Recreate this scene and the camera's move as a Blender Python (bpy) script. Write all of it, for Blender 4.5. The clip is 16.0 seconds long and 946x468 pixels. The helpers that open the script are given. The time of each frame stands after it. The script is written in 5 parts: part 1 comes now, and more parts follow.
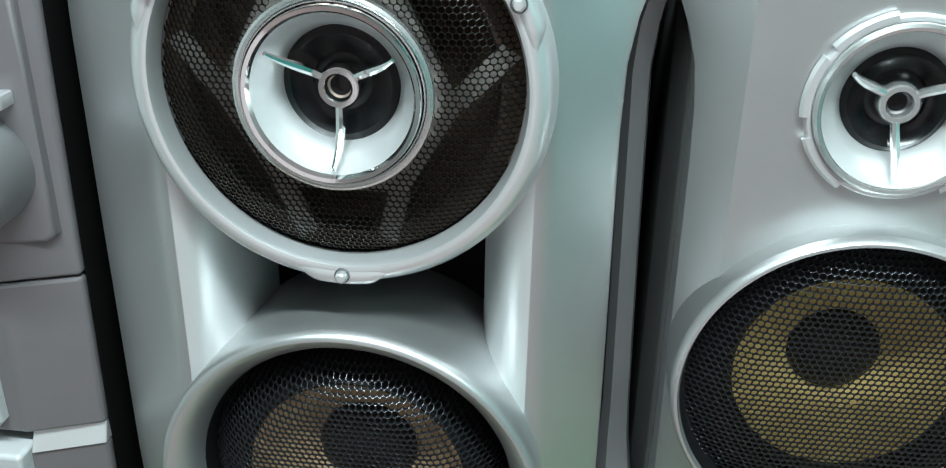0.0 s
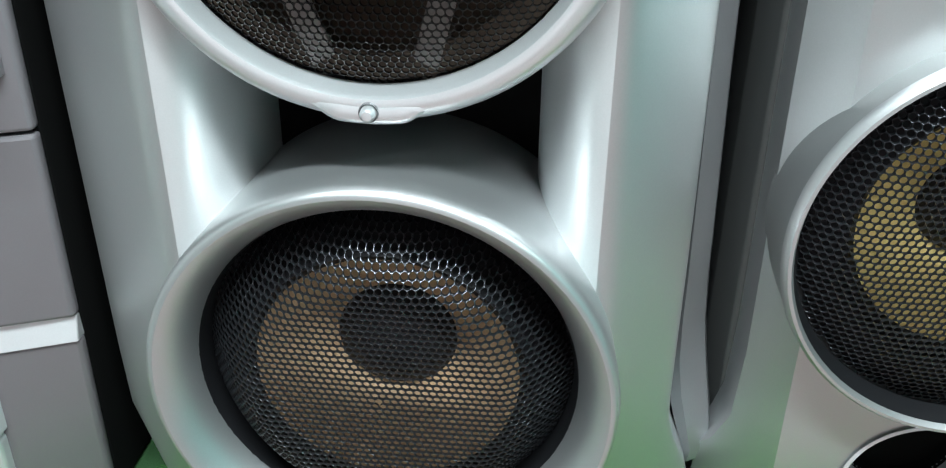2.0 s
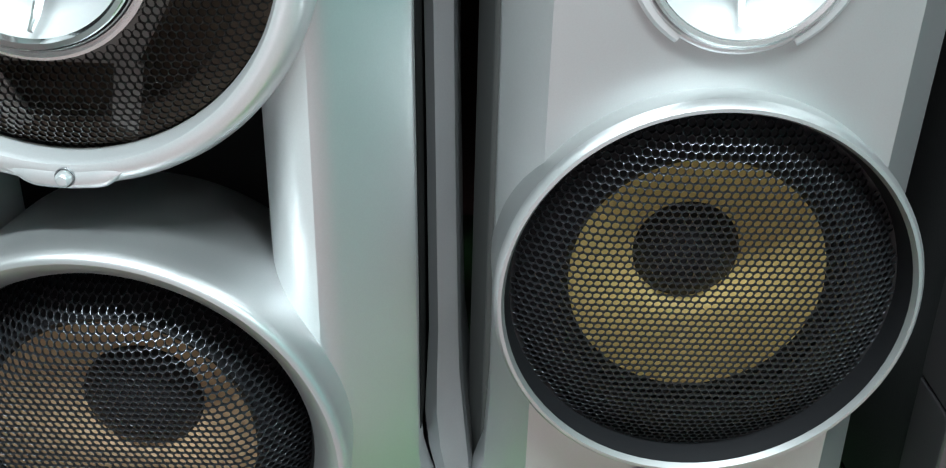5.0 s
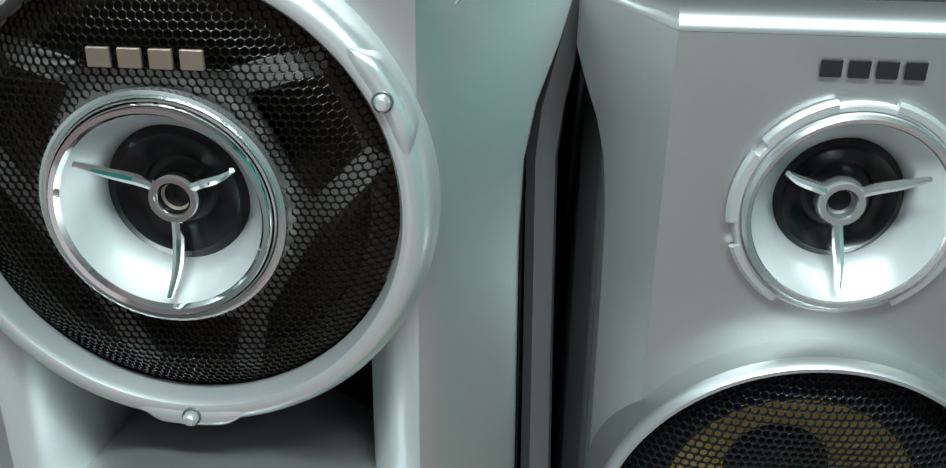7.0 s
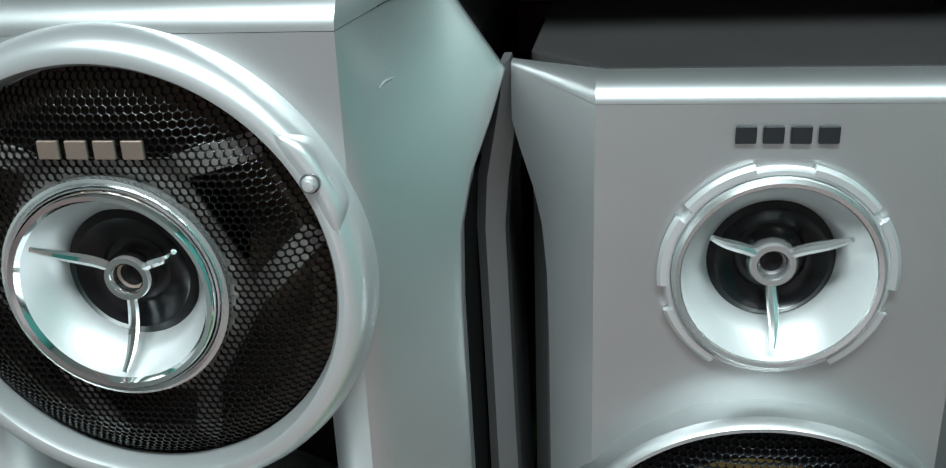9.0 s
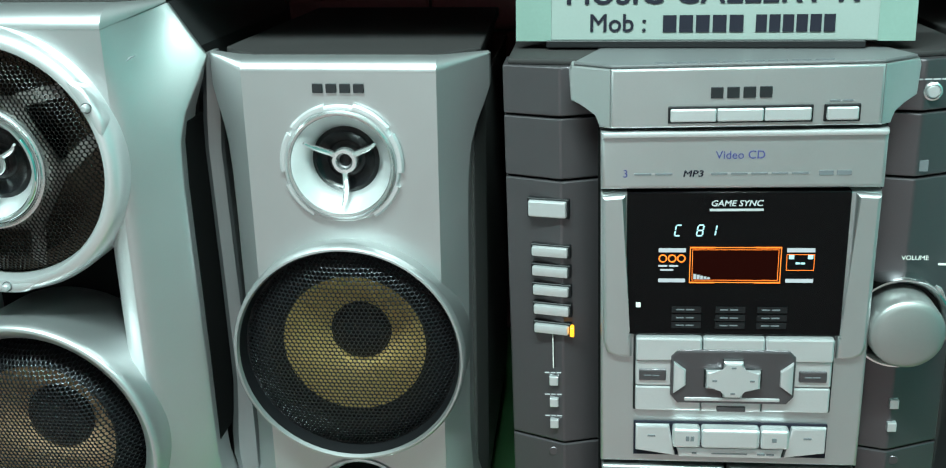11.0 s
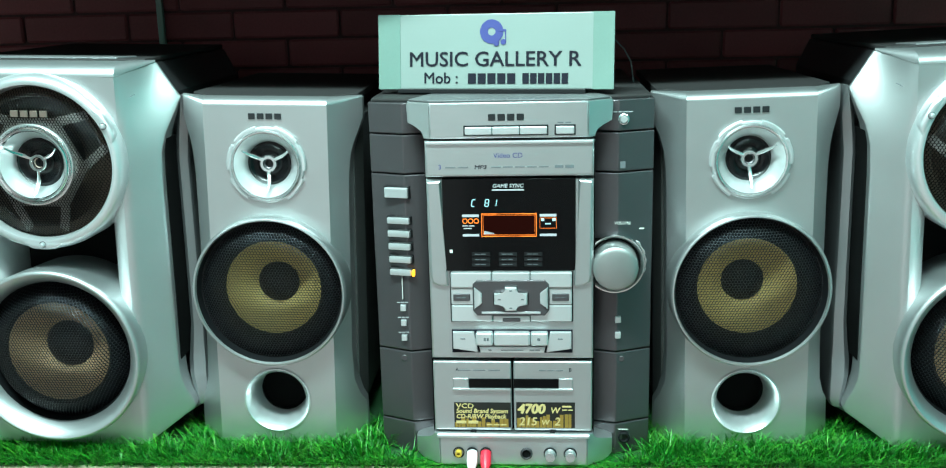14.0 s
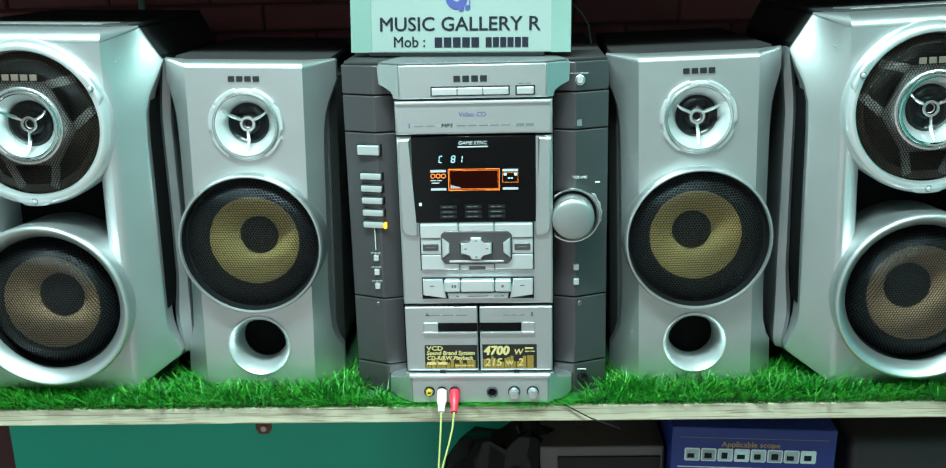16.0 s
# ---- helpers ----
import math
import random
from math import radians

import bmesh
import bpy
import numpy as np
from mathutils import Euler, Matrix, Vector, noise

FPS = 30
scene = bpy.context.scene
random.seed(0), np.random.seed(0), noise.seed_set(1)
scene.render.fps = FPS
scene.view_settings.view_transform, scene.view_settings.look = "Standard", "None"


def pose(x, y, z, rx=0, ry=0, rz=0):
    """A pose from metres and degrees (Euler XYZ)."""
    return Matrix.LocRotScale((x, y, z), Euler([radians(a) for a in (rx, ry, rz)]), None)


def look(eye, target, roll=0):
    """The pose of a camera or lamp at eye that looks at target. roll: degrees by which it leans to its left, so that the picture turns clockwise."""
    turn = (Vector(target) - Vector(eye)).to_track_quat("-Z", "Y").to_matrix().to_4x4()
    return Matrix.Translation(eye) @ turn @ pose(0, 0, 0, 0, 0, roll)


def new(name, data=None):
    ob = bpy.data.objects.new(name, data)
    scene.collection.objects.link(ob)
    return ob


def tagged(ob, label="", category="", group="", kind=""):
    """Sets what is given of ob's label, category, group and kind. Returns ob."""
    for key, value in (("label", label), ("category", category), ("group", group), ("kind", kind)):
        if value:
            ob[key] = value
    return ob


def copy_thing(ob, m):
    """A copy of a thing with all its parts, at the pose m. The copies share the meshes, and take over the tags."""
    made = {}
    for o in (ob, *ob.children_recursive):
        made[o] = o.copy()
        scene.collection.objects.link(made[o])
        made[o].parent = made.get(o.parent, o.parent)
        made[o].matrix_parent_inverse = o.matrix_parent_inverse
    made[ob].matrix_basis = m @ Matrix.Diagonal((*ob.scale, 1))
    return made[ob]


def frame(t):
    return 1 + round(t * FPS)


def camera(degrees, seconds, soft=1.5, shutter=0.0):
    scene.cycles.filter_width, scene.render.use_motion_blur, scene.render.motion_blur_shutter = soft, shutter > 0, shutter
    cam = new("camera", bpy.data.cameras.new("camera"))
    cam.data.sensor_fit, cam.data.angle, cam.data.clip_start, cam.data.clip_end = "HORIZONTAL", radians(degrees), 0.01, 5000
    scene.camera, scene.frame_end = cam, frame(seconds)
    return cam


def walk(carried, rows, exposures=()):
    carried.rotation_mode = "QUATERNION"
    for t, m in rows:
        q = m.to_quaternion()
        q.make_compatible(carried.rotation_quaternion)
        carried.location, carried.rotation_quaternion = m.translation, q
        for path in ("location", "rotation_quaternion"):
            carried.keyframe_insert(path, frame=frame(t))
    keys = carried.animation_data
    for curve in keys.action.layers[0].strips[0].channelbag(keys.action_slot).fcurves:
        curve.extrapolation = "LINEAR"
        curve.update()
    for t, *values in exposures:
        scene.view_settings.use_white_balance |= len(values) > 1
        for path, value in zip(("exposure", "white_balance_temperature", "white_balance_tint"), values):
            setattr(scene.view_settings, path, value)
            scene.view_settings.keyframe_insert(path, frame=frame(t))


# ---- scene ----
cam = camera(51.0, 16.0, soft=1.15)
PATH = [
    (0, (-0.346, -0.34, 0.409), (-0.583, 1.451, -0.45), -0.7),
    (0.5, (-0.365, -0.33, 0.389), (-0.584, 1.431, -0.534), -0.1),
    (1, (-0.377, -0.316, 0.389), (-0.615, 1.409, -0.595), -1.1),
    (1.5, (-0.386, -0.305, 0.362), (-0.57, 1.445, -0.589), -1.3),
    (2, (-0.381, -0.276, 0.343), (-0.58, 1.444, -0.657), -1.3),
    (2.5, (-0.383, -0.252, 0.324), (-0.523, 1.476, -0.672), -1.3),
    (3, (-0.371, -0.245, 0.322), (-0.51, 1.485, -0.67), -0.6),
    (3.5, (-0.369, -0.247, 0.323), (-0.496, 1.481, -0.676), -0.7),
    (4, (-0.345, -0.264, 0.331), (-0.36, 1.504, -0.603), 0.5),
    (4.2, (-0.324, -0.268, 0.337), (-0.346, 1.506, -0.586), 0.0),
    (6.3, (-0.301, -0.287, 0.368), (-0.348, 1.534, -0.457), -0.2),
    (6.5, (-0.297, -0.286, 0.381), (-0.402, 1.546, -0.414), -1.1),
    (7, (-0.327, -0.264, 0.417), (-0.475, 1.546, -0.422), -0.9),
    (7.5, (-0.339, -0.236, 0.421), (-0.528, 1.579, -0.396), -1.8),
    (8, (-0.339, -0.215, 0.412), (-0.601, 1.604, -0.375), -2.4),
    (8.5, (-0.33, -0.224, 0.413), (-0.597, 1.583, -0.403), -3.7),
    (9, (-0.285, -0.268, 0.427), (-0.558, 1.567, -0.319), -4.0),
    (9.5, (-0.228, -0.328, 0.443), (-0.462, 1.503, -0.325), -2.5),
    (9.7, (-0.208, -0.36, 0.448), (-0.421, 1.479, -0.308), -3.2),
    (11.8, (-0.056, -0.628, 0.437), (-0.24, 1.265, -0.184), -1.5),
    (12, (-0.054, -0.651, 0.437), (-0.212, 1.243, -0.186), -1.4),
    (12.5, (-0.04, -0.714, 0.441), (-0.15, 1.186, -0.174), -1.6),
    (13, (-0.013, -0.785, 0.446), (-0.138, 1.126, -0.131), -2.5),
    (13.5, (0.004, -0.829, 0.45), (-0.137, 1.098, -0.067), -2.6),
    (14, (0.016, -0.878, 0.446), (-0.101, 1.061, -0.033), -1.4),
    (14.5, (0.022, -0.906, 0.449), (-0.102, 1.036, -0.011), -1.2),
    (15, (0.025, -0.93, 0.461), (-0.078, 1.017, 0.018), -1.9),
    (15.5, (0.023, -0.938, 0.462), (-0.05, 0.981, -0.097), -0.6),
    (16, (0.028, -0.945, 0.453), (-0.042, 0.976, -0.098), -1.5),
]
EXPOSURES = [(0, -0.08, 6450, 7), (1.5, 0.16, 6500, 9), (3, 0.34, 6500, 15), (4.2, 0.28, 6500, 14), (6.3, 0.22, 6500, 7), (7, -0.50, 6450, 6), (8, -0.70, 6450, 6), (9, -0.48, 6500, 8), (9.7, -0.18, 6400, 2), (11.8, 0.16, 6200, -9), (14, 0.31, 5950, -15), (16, 0.35, 5950, -14)]
walk(cam, [(t, look(eye, target, roll)) for t, eye, target, roll in PATH], EXPOSURES)


# ---- world and lights ----
world = bpy.data.worlds.new("world")
scene.world = world
world.use_nodes = True
world.node_tree.nodes["Background"].inputs[0].default_value = (0.5, 0.6, 0.6, 1)
world.node_tree.nodes["Background"].inputs[1].default_value = 0.02


def area_lamp(name, eye, target, sx, sy, watts, colour):
    d = bpy.data.lights.new(name, "AREA")
    d.shape, d.size, d.size_y, d.energy, d.color = "RECTANGLE", sx, sy, watts, colour
    ob = new(name, d)
    ob.matrix_world = look(eye, target)
    return tagged(ob, "unseen cool white tube light overhead", "lamp", kind="structure")


area_lamp("tube_light", (-0.25, -0.62, 1.35), (-0.15, 0.0, 0.1), 0.95, 0.08, 43, (0.85, 1.0, 1.03))
# Added unseen tube: brightens the teal right wall and the highlights facing it.
area_lamp("tube_light", (1.10, -1.20, 1.80), (1.35, -1.10, 0.0), 0.10, 1.20, 18, (0.88, 1.0, 1.0))
# Unseen front light, inferred from the shadow on the brick wall; its doorway is assumed.
daylight = area_lamp("front_light", (-0.675, -2.36, 0.02), (-0.675, 0.0, 0.02), 0.80, 2.0, 3.6, (1.0, 0.92, 0.96))
tagged(daylight, "unseen soft light from the front, doorway assumed", "light", kind="structure")


# ---- materials ----
def material(name, colour, rough=0.5, metal=0.0, grain=0.06, scale=60.0, bump=0.0, blotch=0.05, coat=0.0, rand=0.0, spec=0.5):
    """Principled material, with fine grain and broad blotches on colour and roughness."""
    m = bpy.data.materials.new(name)
    m.use_nodes = True
    nt = m.node_tree
    bsdf = nt.nodes["Principled BSDF"]
    co = nt.nodes.new("ShaderNodeTexCoord")
    fine = nt.nodes.new("ShaderNodeTexNoise")
    fine.inputs["Scale"].default_value = scale * 12
    fine.inputs["Detail"].default_value = 3
    broad = nt.nodes.new("ShaderNodeTexNoise")
    broad.inputs["Scale"].default_value = scale * 0.25
    nt.links.new(co.outputs["Object"], fine.inputs["Vector"])
    nt.links.new(co.outputs["Object"], broad.inputs["Vector"])
    amount = nt.nodes.new("ShaderNodeMath")
    amount.operation = "MULTIPLY_ADD"
    amount.inputs[1].default_value, amount.inputs[2].default_value = 2 * grain, 1 - grain
    nt.links.new(fine.outputs["Fac"], amount.inputs[0])
    wide = nt.nodes.new("ShaderNodeMath")
    wide.operation = "MULTIPLY_ADD"
    wide.inputs[1].default_value, wide.inputs[2].default_value = 2 * blotch, 1 - blotch
    nt.links.new(broad.outputs["Fac"], wide.inputs[0])
    both = nt.nodes.new("ShaderNodeMath")
    both.operation = "MULTIPLY"
    nt.links.new(amount.outputs[0], both.inputs[0])
    nt.links.new(wide.outputs[0], both.inputs[1])
    last = both
    if rand:
        info = nt.nodes.new("ShaderNodeObjectInfo")
        r = nt.nodes.new("ShaderNodeMath")
        r.operation = "MULTIPLY_ADD"
        r.inputs[1].default_value, r.inputs[2].default_value = 2 * rand, 1 - rand
        nt.links.new(info.outputs["Random"], r.inputs[0])
        last = nt.nodes.new("ShaderNodeMath")
        last.operation = "MULTIPLY"
        nt.links.new(both.outputs[0], last.inputs[0])
        nt.links.new(r.outputs[0], last.inputs[1])
    mix = nt.nodes.new("ShaderNodeVectorMath")
    mix.operation = "SCALE"
    mix.inputs[0].default_value = colour
    nt.links.new(last.outputs[0], mix.inputs["Scale"])
    nt.links.new(mix.outputs[0], bsdf.inputs["Base Color"])
    rg = nt.nodes.new("ShaderNodeMath")
    rg.operation = "MULTIPLY_ADD"
    rg.inputs[1].default_value, rg.inputs[2].default_value = 0.12 * rough, rough * 0.94
    nt.links.new(broad.outputs["Fac"], rg.inputs[0])
    nt.links.new(rg.outputs[0], bsdf.inputs["Roughness"])
    bsdf.inputs["Metallic"].default_value = metal
    bsdf.inputs["Coat Weight"].default_value = coat
    bsdf.inputs["Coat Roughness"].default_value = 0.15
    bsdf.inputs["Specular IOR Level"].default_value = spec
    if bump:
        b = nt.nodes.new("ShaderNodeBump")
        b.inputs["Strength"].default_value = bump
        b.inputs["Distance"].default_value = 0.0004
        nt.links.new(fine.outputs["Fac"], b.inputs["Height"])
        nt.links.new(b.outputs[0], bsdf.inputs["Normal"])
    return m


def glowing(name, colour, strength, gloss=0.5):
    m = bpy.data.materials.new(name)
    m.use_nodes = True
    b = m.node_tree.nodes["Principled BSDF"]
    b.inputs["Base Color"].default_value = (*[c * 0.3 for c in colour], 1)
    b.inputs["Emission Color"].default_value = (*colour, 1)
    b.inputs["Emission Strength"].default_value = strength
    b.inputs["Specular IOR Level"].default_value = gloss
    return m


SILVER = material("silver_paint", (0.57, 0.578, 0.582), 0.40, 0.90, 0.05, 140, 0.05, 0.03)
SILVER_LIGHT = material("light_silver_paint", (0.74, 0.75, 0.76), 0.34, 0.75, 0.05, 140, 0.05, 0.03)
HORN = material("bright_horn_paint", (0.80, 0.81, 0.815), 0.36, 0.72, 0.03, 140, 0.03, 0.03)
SILVER_SATIN = material("satin_silver_paint", (0.60, 0.61, 0.615), 0.44, 0.55, 0.05, 140, 0.05, 0.03)
KNOB = material("knob_grey_paint", (0.36, 0.365, 0.36), 0.40, 0.80, 0.05, 140, 0.05, 0.03)
# Silver darkened for the woofer ring's skirt: the shade is in the colour.
SKIRT = material("shaded_skirt_silver", (0.42, 0.43, 0.43), 0.42, 0.85, 0.05, 140, 0.05, 0.03)
PALE = material("pale_grey_plastic", (0.46, 0.47, 0.48), 0.4, 0.1, 0.04, 100, 0.05, 0.05)
RAIL = material("rail_grey_paint", (0.33, 0.332, 0.34), 0.40, 0.8, 0.05, 140, 0.05, 0.03)
UNIT_GREY = material("blue_grey_paint", (0.185, 0.172, 0.182), 0.40, 0.4, 0.05, 140, 0.05, 0.04)
SIDE_GREY = material("side_grey_paint", (0.075, 0.077, 0.075), 0.48, 0.3, 0.08, 120, 0.06, 0.05)
SILVER_DARK = material("dark_silver_paint", (0.16, 0.16, 0.165), 0.42, 0.45, 0.06, 140, 0.06, 0.04)
GUNMETAL = material("gunmetal_plastic", (0.125, 0.114, 0.122), 0.40, 0.80, 0.06, 140, 0.06, 0.06)
CHROME = material("chrome", (0.85, 0.87, 0.87), 0.07, 1.0, 0.01, 60, 0, 0.02)
SATIN = material("satin_metal", (0.72, 0.73, 0.73), 0.24, 0.9, 0.03, 80, 0, 0.03)
BLACK = material("black_plastic", (0.007, 0.007, 0.008), 0.45, 0, 0.2, 80, 0.1, 0.1, spec=0.3)
# Near-black that stands in for the shade deep inside openings and gaps.
PIT = material("shade_black", (0.004, 0.004, 0.004), 0.9, 0, 0.2, 80, 0.1, 0.1, spec=0.1)
VINYL = material("dark_vinyl", (0.022, 0.022, 0.023), 0.5, 0, 0.2, 100, 0.4, 0.15)
TOP_VINYL = material("grey_top_vinyl", (0.030, 0.028, 0.028), 0.6, 0.0, 0.12, 100, 0.3, 0.1, spec=0.2)
MESH = material("grille_steel", (0.048, 0.050, 0.056), 0.30, 0.85, 0.1, 100, 0, 0.1)
MESH_BROWN = material("brown_grille_steel", (0.024, 0.023, 0.023), 0.26, 0.9, 0.1, 100, 0, 0.1)
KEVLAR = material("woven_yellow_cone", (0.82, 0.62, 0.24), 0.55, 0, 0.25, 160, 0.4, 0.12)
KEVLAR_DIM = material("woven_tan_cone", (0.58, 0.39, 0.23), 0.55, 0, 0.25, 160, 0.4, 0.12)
GLOSS_BLACK = material("gloss_black_film", (0.004, 0.004, 0.005), 0.22, 0, 0.1, 80, 0, 0.1, spec=0.35)
RUBBER = material("black_rubber", (0.008, 0.0075, 0.009), 0.55, 0, 0.1, 80, 0, 0.1, spec=0.25)
SPIDER = material("brown_grey_frame", (0.36, 0.33, 0.31), 0.5, 0.1, 0.12, 80, 0.1, 0.15)
BROWN_CONE = material("dark_brown_paper", (0.09, 0.06, 0.04), 0.7, 0, 0.25, 100, 0.3, 0.2)
GLASS = material("black_display_glass", (0.0025, 0.0022, 0.0025), 0.10, 0, 0.05, 60, 0, 0.05, spec=0.18)
INK = material("dark_ink", (0.012, 0.012, 0.02), 0.6, spec=0.15)
INK_BLUE = material("blue_ink", (0.045, 0.05, 0.20), 0.5)
INK_PALE = material("pale_ink", (0.72, 0.72, 0.68), 0.5)
INK_GREY = material("grey_ink", (0.13, 0.14, 0.15), 0.5)
GOLD = material("gold_foil", (0.42, 0.28, 0.06), 0.35, 0.6, 0.1, 80, 0, 0.1)
STICKER = material("black_sticker", (0.012, 0.012, 0.010), 0.3)
BADGE = material("copper_badge", (0.42, 0.32, 0.27), 0.3, 0.8, 0.05, 80, 0, 0.05)
BADGE_DARK = material("dark_badge", (0.03, 0.032, 0.035), 0.3, 0.5)
WHITE = material("white_plastic", (0.80, 0.80, 0.79), 0.4, 0, 0.03, 60, 0, 0.03)
RED = material("red_plastic", (0.75, 0.02, 0.05), 0.4, 0, 0.03, 60, 0, 0.03)
YELLOW = material("yellow_plastic", (0.60, 0.42, 0.05), 0.4)
CABLE = material("yellow_green_cable", (0.66, 0.68, 0.24), 0.4, 0, 0.05, 60, 0, 0.1)
SIGN = material("sign_board", (0.23, 0.268, 0.25), 0.35, 0, 0.04, 60, 0, 0.06)
TAPE = material("clear_tape", (0.17, 0.24, 0.21), 0.22, 0, 0.06, 60, 0, 0.15)
TEAL = material("teal_wall_paint", (0.035, 0.36, 0.25), 0.5, 0, 0.08, 30, 0.2, 0.14)
MAROON = material("maroon_wall", (0.19, 0.042, 0.050), 0.7, 0, 0.25, 30, 0.5, 0.35, rand=0.18)
MORTAR = material("dark_joint", (0.070, 0.024, 0.026), 0.8, 0, 0.2, 30, 0.3, 0.2)
ROOM_WALL = material("room_teal_wall", (0.09, 0.45, 0.40), 0.6, 0, 0.05, 10, 0.1, 0.08)
ROOM_PINK = material("room_pink_wall", (0.72, 0.60, 0.61), 0.6, 0, 0.05, 10, 0.1, 0.08)
ROOM_GREY = material("room_grey_wall", (0.52, 0.55, 0.54), 0.6, 0, 0.05, 10, 0.1, 0.08)
GOLD_INK = material("pale_gold_ink", (0.70, 0.56, 0.24), 0.4, 0.2)
CEIL = material("white_ceiling_paint", (0.75, 0.76, 0.75), 0.7, 0, 0.05, 10, 0.1, 0.05)
FLOOR = material("red_room_floor", (0.56, 0.40, 0.39), 0.4, 0, 0.1, 10, 0.1, 0.15)
TURF = material("turf_backing", (0.02, 0.07, 0.02), 0.8, 0, 0.3, 80, 0.6, 0.3)
BLUE_BOX = material("blue_carton", (0.012, 0.03, 0.20), 0.35, 0, 0.05, 40, 0, 0.15)
RUST = material("rusty_steel", (0.10, 0.05, 0.035), 0.6, 0.4, 0.3, 60, 0.5, 0.3)
ICON = material("icon_print", (0.42, 0.52, 0.55), 0.4, 0, 0.3, 60, 0, 0.4, rand=0.5)
ORANGE_GLOW = glowing("orange_glow", (1.0, 0.20, 0.02), 1.5)
RED_GLOW = glowing("red_glow", (0.020, 0.0012, 0.0003), 0.35, 0.05)
CYAN_GLOW = glowing("cyan_glow", (0.55, 0.9, 1.0), 0.9)
WHITE_GLOW = glowing("white_glow", (0.75, 0.78, 0.85), 0.4)
AMBER_GLOW = glowing("amber_glow", (1.0, 0.40, 0.02), 2.0)


def grass_material():
    m = material("plastic_grass", (0.035, 0.21, 0.03), 0.42, 0, 0.1, 30, 0, 0.2)
    nt = m.node_tree
    geo = nt.nodes.new("ShaderNodeNewGeometry")
    ramp = nt.nodes.new("ShaderNodeValToRGB")
    ramp.color_ramp.elements[0].color = (0.014, 0.11, 0.008, 1)
    ramp.color_ramp.elements[1].color = (0.15, 0.44, 0.035, 1)
    e = ramp.color_ramp.elements.new(0.6)
    e.color = (0.045, 0.27, 0.016, 1)
    nt.links.new(geo.outputs["Random Per Island"], ramp.inputs[0])
    nt.links.new(ramp.outputs[0], nt.nodes["Principled BSDF"].inputs["Base Color"])
    return m


def wood_material():
    m = material("pale_raw_wood", (0.55, 0.47, 0.34), 0.6, 0, 0.1, 40, 0.3, 0.1)
    nt = m.node_tree
    co = nt.nodes.new("ShaderNodeTexCoord")
    mp = nt.nodes.new("ShaderNodeMapping")
    mp.inputs["Scale"].default_value = (3, 40, 110)
    n = nt.nodes.new("ShaderNodeTexNoise")
    n.inputs["Scale"].default_value, n.inputs["Detail"].default_value, n.inputs["Distortion"].default_value = 4, 6, 1.2
    ramp = nt.nodes.new("ShaderNodeValToRGB")
    ramp.color_ramp.elements[0].position, ramp.color_ramp.elements[0].color = 0.32, (0.26, 0.19, 0.11, 1)
    ramp.color_ramp.elements[1].position, ramp.color_ramp.elements[1].color = 0.50, (0.62, 0.55, 0.41, 1)
    nt.links.new(co.outputs["Object"], mp.inputs[0])
    nt.links.new(mp.outputs[0], n.inputs["Vector"])
    nt.links.new(n.outputs["Fac"], ramp.inputs[0])
    nt.links.new(ramp.outputs[0], nt.nodes["Principled BSDF"].inputs["Base Color"])
    return m


GRASS = grass_material()
WOOD = wood_material()


# ---- mesh helpers ----
def part(name, bm, mat, parent=None, label="", smooth=True):
    """Links a bmesh as one mesh object. Turned pieces are smooth all round; flat pieces keep flat faces beside their fine bevels."""
    me = bpy.data.meshes.new(name)
    bmesh.ops.recalc_face_normals(bm, faces=bm.faces)
    if smooth:
        turned = bm.verts.layers.int.get("turned") is not None
        for f in bm.faces:
            f.smooth = True
        for e in bm.edges:
            if len(e.link_faces) == 2:
                bend = e.calc_face_angle(0.0)
                p, q = sorted(f.calc_area() for f in e.link_faces)
                if bend > 0.66 or (not turned and bend > 0.03 and q > 6 * p):
                    e.smooth = False
    bm.to_mesh(me)
    bm.free()
    me.materials.append(mat)
    ob = new(name, me)
    if parent is not None:
        ob.parent = parent
    if label:
        ob["label"] = label
    return ob


def thing(name, m, label, category, group="", kind=""):
    e = new(name)
    e.empty_display_size = 0.02
    e.matrix_basis = m
    return tagged(e, label, category, group, kind)


def box(x0, x1, y0, y1, z0, z1, bevel=0.0, seg=2):
    bm = bmesh.new()
    bmesh.ops.create_cube(bm, size=1)
    bmesh.ops.scale(bm, vec=(x1 - x0, y1 - y0, z1 - z0), verts=bm.verts)
    bmesh.ops.translate(bm, vec=((x0 + x1) / 2, (y0 + y1) / 2, (z0 + z1) / 2), verts=bm.verts)
    if bevel:
        bmesh.ops.bevel(bm, geom=bm.edges[:], offset=bevel, segments=seg, affect="EDGES", profile=0.5)
    return bm


def slab(points, y0, y1, bevel=0.0, seg=2, slope=None):
    """A prism: the outline in x and z, from y0 (front) to y1 (back). slope(x, z): added to the front's y."""
    bm = bmesh.new()
    front = [bm.verts.new((x, y0 + (slope(x, z) if slope else 0), z)) for x, z in points]
    back = [bm.verts.new((x, y1, z)) for x, z in points]
    n = len(points)
    face = bm.faces.new(front)
    bm.faces.new(back[::-1])
    for i in range(n):
        bm.faces.new((front[i], back[i], back[(i + 1) % n], front[(i + 1) % n]))
    if bevel:
        bmesh.ops.bevel(bm, geom=list(face.edges), offset=bevel, segments=seg, affect="EDGES", profile=0.5)
    return bm


